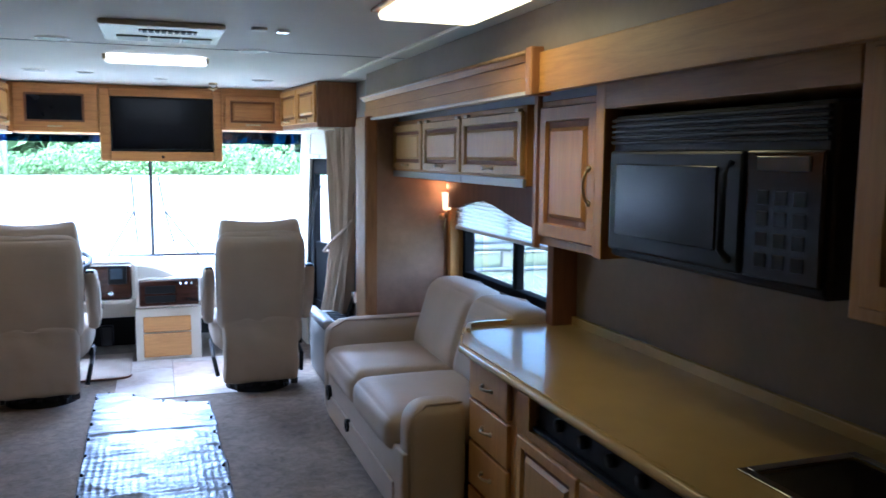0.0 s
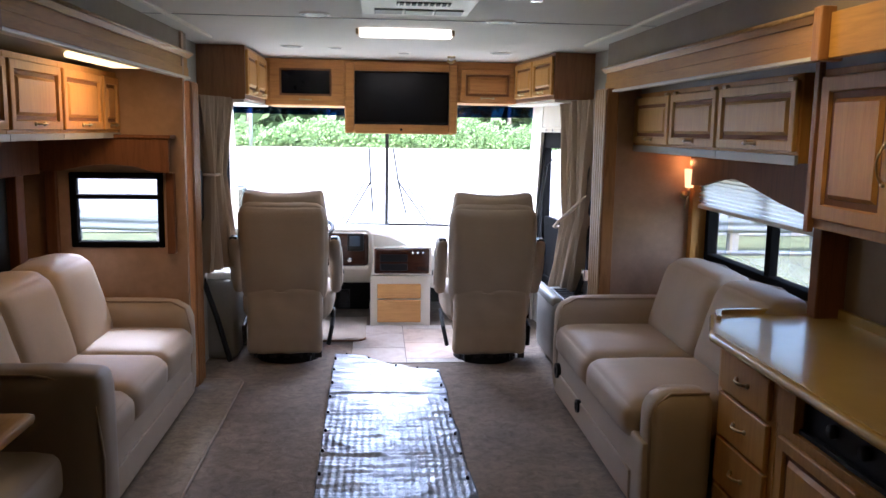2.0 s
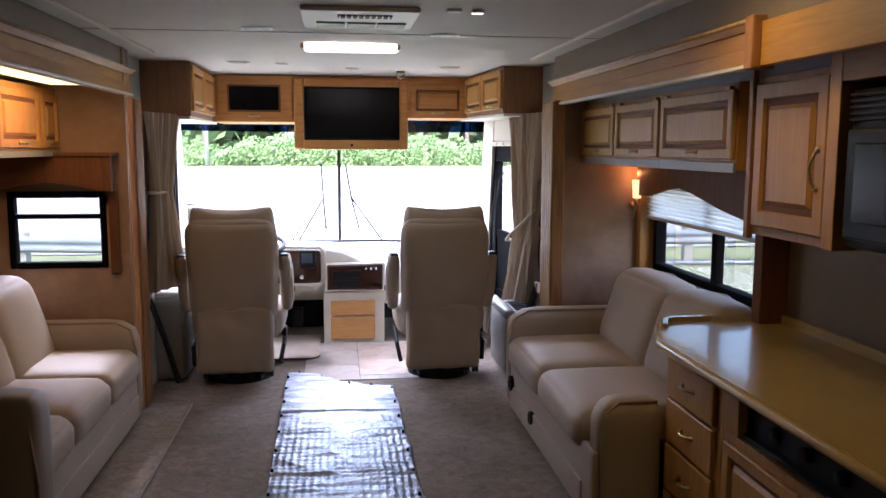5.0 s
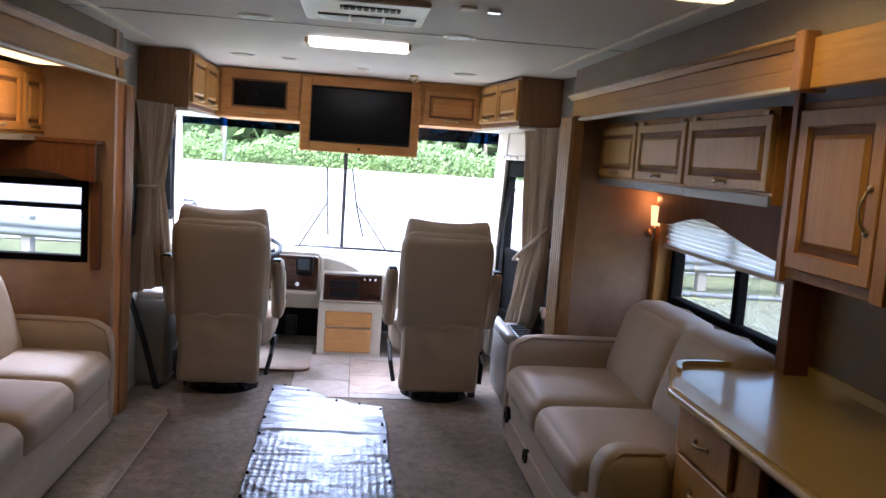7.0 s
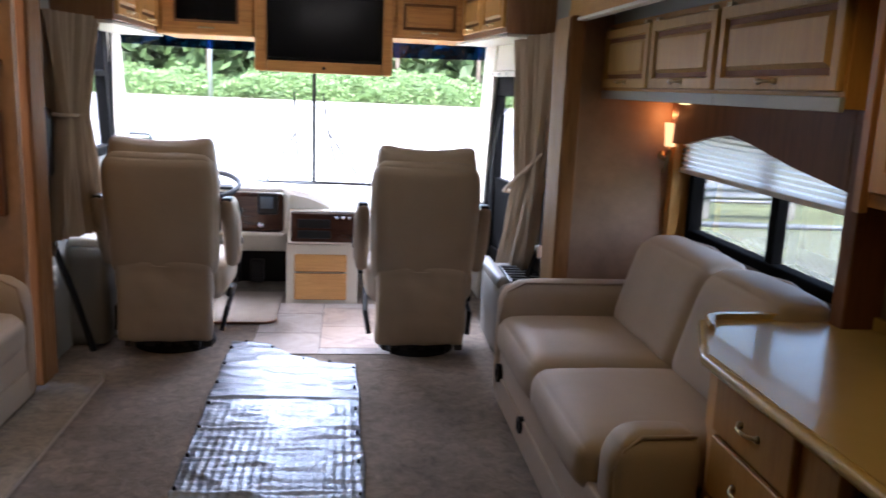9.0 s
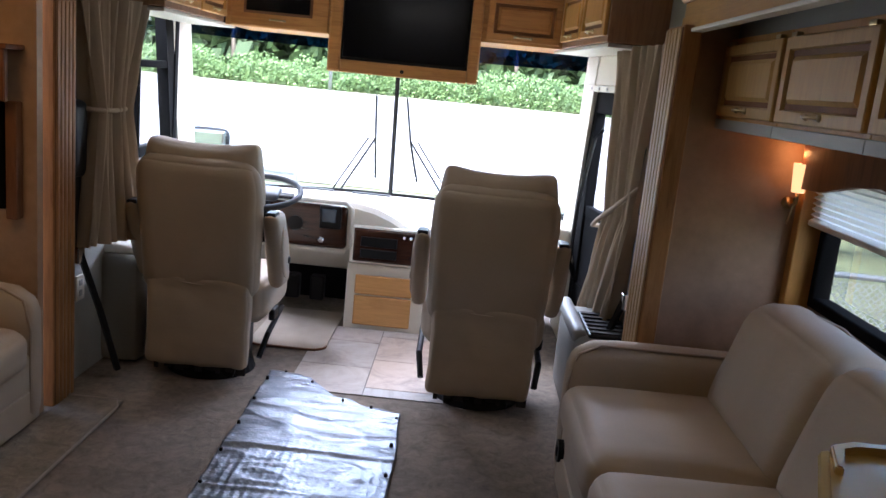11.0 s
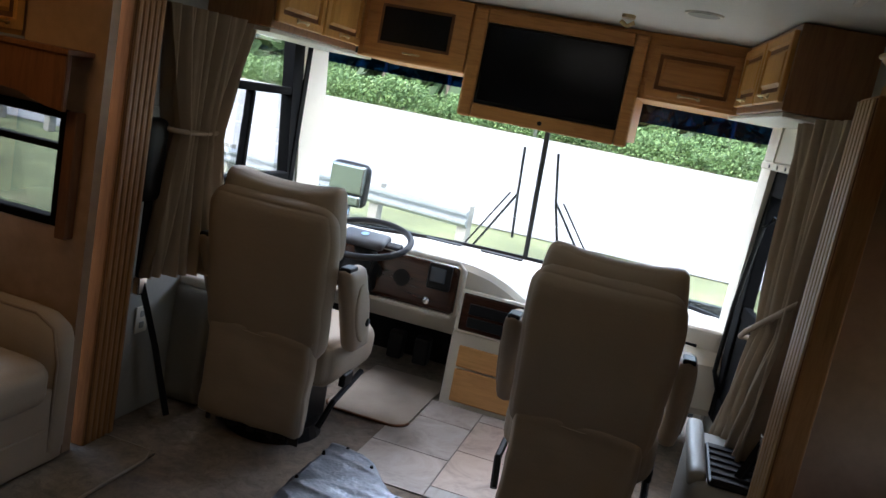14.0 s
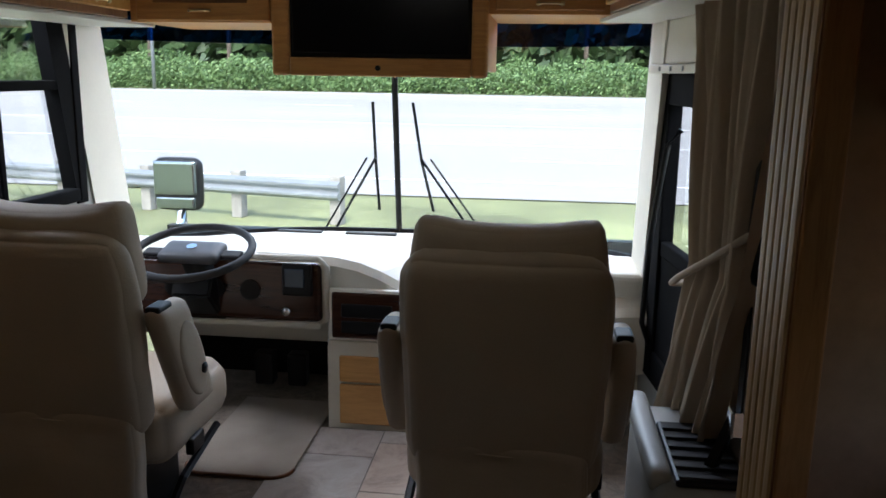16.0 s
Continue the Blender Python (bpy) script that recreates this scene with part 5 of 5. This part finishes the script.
bm = bmesh.new()
ys = [-900, -60, -10, 0, 8, 14, 18.5] + [18.5 + 38 * k / 8 for k in range(1, 9)] + [80, 200, 900]
cols = [[bm.verts.new((x, y, ground_z(y))) for x in (-900, -60, -20, 0, 20, 60, 900)] for y in ys]
for j in range(len(ys) - 1):
    for i in range(6):
        bm.faces.new((cols[j][i], cols[j][i + 1], cols[j + 1][i + 1], cols[j + 1][i]))
structure("ground", bm, "grass", "mown grass verge beside the highway")


def strip(name, y0, y1, lift, mat, label, x0=-400, x1=400, n=8):
    bm = bmesh.new()
    rows = [[bm.verts.new((x, y0 + (y1 - y0) * k / n, ground_z(y0 + (y1 - y0) * k / n) + lift)) for x in (x0, x1)] for k in range(n + 1)]
    for k in range(n):
        bm.faces.new((rows[k][0], rows[k][1], rows[k + 1][1], rows[k + 1][0]))
    return structure(name, bm, mat, label)


strip("road", 18.6, 56.4, 0.03, "asphalt", "wide sunlit multi-lane highway")
for k, (y, x0) in enumerate(((20.6, -400), (24.3, None), (28.0, -400), (34.5, -400), (44.0, None), (54.5, -400))):
    if x0:
        strip("road_line", y, y + 0.16, 0.04, "paint", "white painted road line", n=1)
    else:
        for q in range(-10, 11):
            strip("lane_dash", y, y + 0.16, 0.04, "paint", "white painted lane dash", q * 12, q * 12 + 3, 1)
solid("gravel_patch", box(2.2, 30, 3.6, 8.6, -0.97, -0.955), "gravel", "grey gravel strip under the fence", kind="structure")


def guardrail(x0, x1, y, label):
    t = thing("guardrail", ((x0 + x1) / 2, y, -0.97), label, "guardrail")
    z = ground_z(y)
    prof = [(y - 0.02, z + 0.42), (y - 0.10, z + 0.48), (y - 0.10, z + 0.52), (y - 0.03, z + 0.575), (y - 0.03, z + 0.595), (y - 0.10, z + 0.65), (y - 0.10, z + 0.69), (y - 0.02, z + 0.74), (y + 0.0, z + 0.74), (y + 0.0, z + 0.42)]
    part("rail", prism(prof, "x", x0, x1), "galv", t)
    n = int((x1 - x0) / 1.9)
    for k in range(n + 1):
        x = x1 - 0.1 - k * 1.9
        part("post", box(x - 0.1, x + 0.1, y + 0.0, y + 0.2, z, z + 0.82, 0.015), "post", t)
    return t


near_rail = guardrail(-16, -2.5, 15.2, "galvanised steel guardrail on weathered timber posts")
near_rail.matrix_world = Matrix.Translation((-2.5, 15.2, 0)) @ Matrix.Rotation(radians(-12), 4, "Z") @ Matrix.Translation((2.5, -15.2, 0)) @ Matrix.Translation(near_rail.location)
guardrail(5.95, 9.65, 16.0, "galvanised steel guardrail on weathered timber posts beyond the fence")

t = thing("chain_link_fence", (6, 6.3, -0.97), "galvanised chain-link fence on steel posts", "fence")
part("top_rail", cyl((2.4, 6.3, 0.47), (14, 6.3, 0.40), 0.024, seg=8), "galv", t, smooth=True)
for k in range(4):
    part("post", cyl((2.4 + k * 3.4, 6.3, -0.97), (2.4 + k * 3.4, 6.3, 0.48 - k * 0.02), 0.03, seg=8), "galv", t, smooth=True)
vs, fs = [], []
for s in (1, -1):
    for k in range(236):
        x = 0.6 + k * 0.055
        a, b = Vector((x, 6.3, -0.95)), Vector((x + s * 1.37, 6.3, 0.42))
        if min(a.x, b.x) < 1.0 or max(a.x, b.x) > 13:
            continue
        o = Vector((0.0027, 0, -0.0027 * s))
        i = len(vs)
        vs += [a - o, b - o, b + o, a + o]
        vs += [p + Vector((0, 0.006, 0)) for p in vs[i:i + 4]]
        fs += [(i, i + 1, i + 2, i + 3), (i + 7, i + 6, i + 5, i + 4), (i, i + 4, i + 5, i + 1), (i + 3, i + 2, i + 6, i + 7)]
me = bpy.data.meshes.new("wire_mesh")
me.from_pydata(vs, [], fs)
me.materials.append(M["wire"])
wire = new("wire_mesh", me)
wire.parent = t
wire.matrix_parent_inverse = Matrix.Translation(-Vector(t.location))


def foliage(name, label, x0, x1, y0, y1, base, height, count, size, mat, seed, lump):
    """A belt of many small leaf clumps with an uneven top and gaps."""
    rng = np.random.default_rng(seed)
    vs, fs = [], []
    while len(fs) < count:
        x, y = rng.uniform(x0, x1), rng.uniform(y0, y1)
        top = height * (0.55 + 0.45 * noise.noise((x / lump, y / lump, seed))) + 0.3 * height * noise.noise((x / lump * 3, y / lump * 3, seed + 5))
        z = base + max(0.2, top) * rng.uniform(0, 1) ** 0.7
        if noise.noise((x / lump * 4, y / lump * 4, z / lump * 4)) < -0.35:
            continue
        n = Vector(rng.normal(size=3)).normalized()
        u = n.orthogonal().normalized()
        w = n.cross(u)
        r = size * rng.uniform(0.6, 1.4)
        c = Vector((x, y, z))
        i = len(vs)
        vs += [c - u * r, c + w * r * 0.55, c + u * r, c - w * r * 0.55]
        fs.append((i, i + 1, i + 2, i + 3))
    me = bpy.data.meshes.new(name)
    me.from_pydata(vs, [], fs)
    me.materials.append(M[mat])
    return tagged(new(name, me), label, "shrubs", kind="stuff")


foliage("roadside_shrubs", "dense bright green shrubs along the far road edge", -75, 75, 57.5, 62, 0.15, 3.4, 150000, 0.105, "leaf", 3, 6.0)
foliage("far_woods", "dark green woodland behind the shrubs", -100, 100, 63, 72, 0.15, 17.0, 30000, 0.75, "leaf_dark", 8, 12.0)
structure("backdrop_bank", box(-160, 160, 74, 76, 0, 13), "leaf_dark", "dark wooded bank in the distance")
for k in range(22):
    x = -70 + k * 6.6 + random.uniform(-2, 2)
    t = thing("tree_trunk", (x, 63, 0.15), "slim bare trunk standing at the wood's edge", "tree trunk", "trunks at the wood's edge")
    part("trunk", tube([(x, 63, 0.1), (x + random.uniform(-0.3, 0.3), 63, 6), (x + random.uniform(-0.6, 0.6), 63, 13)], 0.16, 7), "trunk", t)
for x, y in ((-9.0, 57.2), (13.5, 57.2), (-26.0, 57.2)):
    t = thing("utility_pole", (x, y, 0.15), "slim grey roadside pole before the shrubs", "pole", "roadside poles")
    part("pole", cyl((x, y, 0.1), (x, y, 9), 0.13, 0.1, 10), "galv", t, smooth=True)

# ---- slate tiles of the cab floor ----
tiles = thing("floor_tiles", (0.1, 4.9, 0), "brown and grey slate-look floor tiles between the seats", kind="structure")
part("grout_bed", box(-0.255, 0.52, 4.30, 5.36, 0.0, 0.002), "post", tiles)
TX = [(-0.255, 0.12), (0.125, 0.52)]
shared = {}
for i, (a, b) in enumerate(TX):
    off = 0.0 if i != 1 else 0.14
    for y0, y1 in ((4.26 - 0.42, 4.26), (4.265, 4.68), (4.685, 5.10), (5.105, 5.36)):
        y0, y1 = max(4.30, y0 + off), min(5.36, y1 + off)
        if y1 - y0 < 0.05:
            continue
        part("tile", box(a, b, y0, y1, 0.002, 0.0055, 0.0015, 1), "tile", tiles)
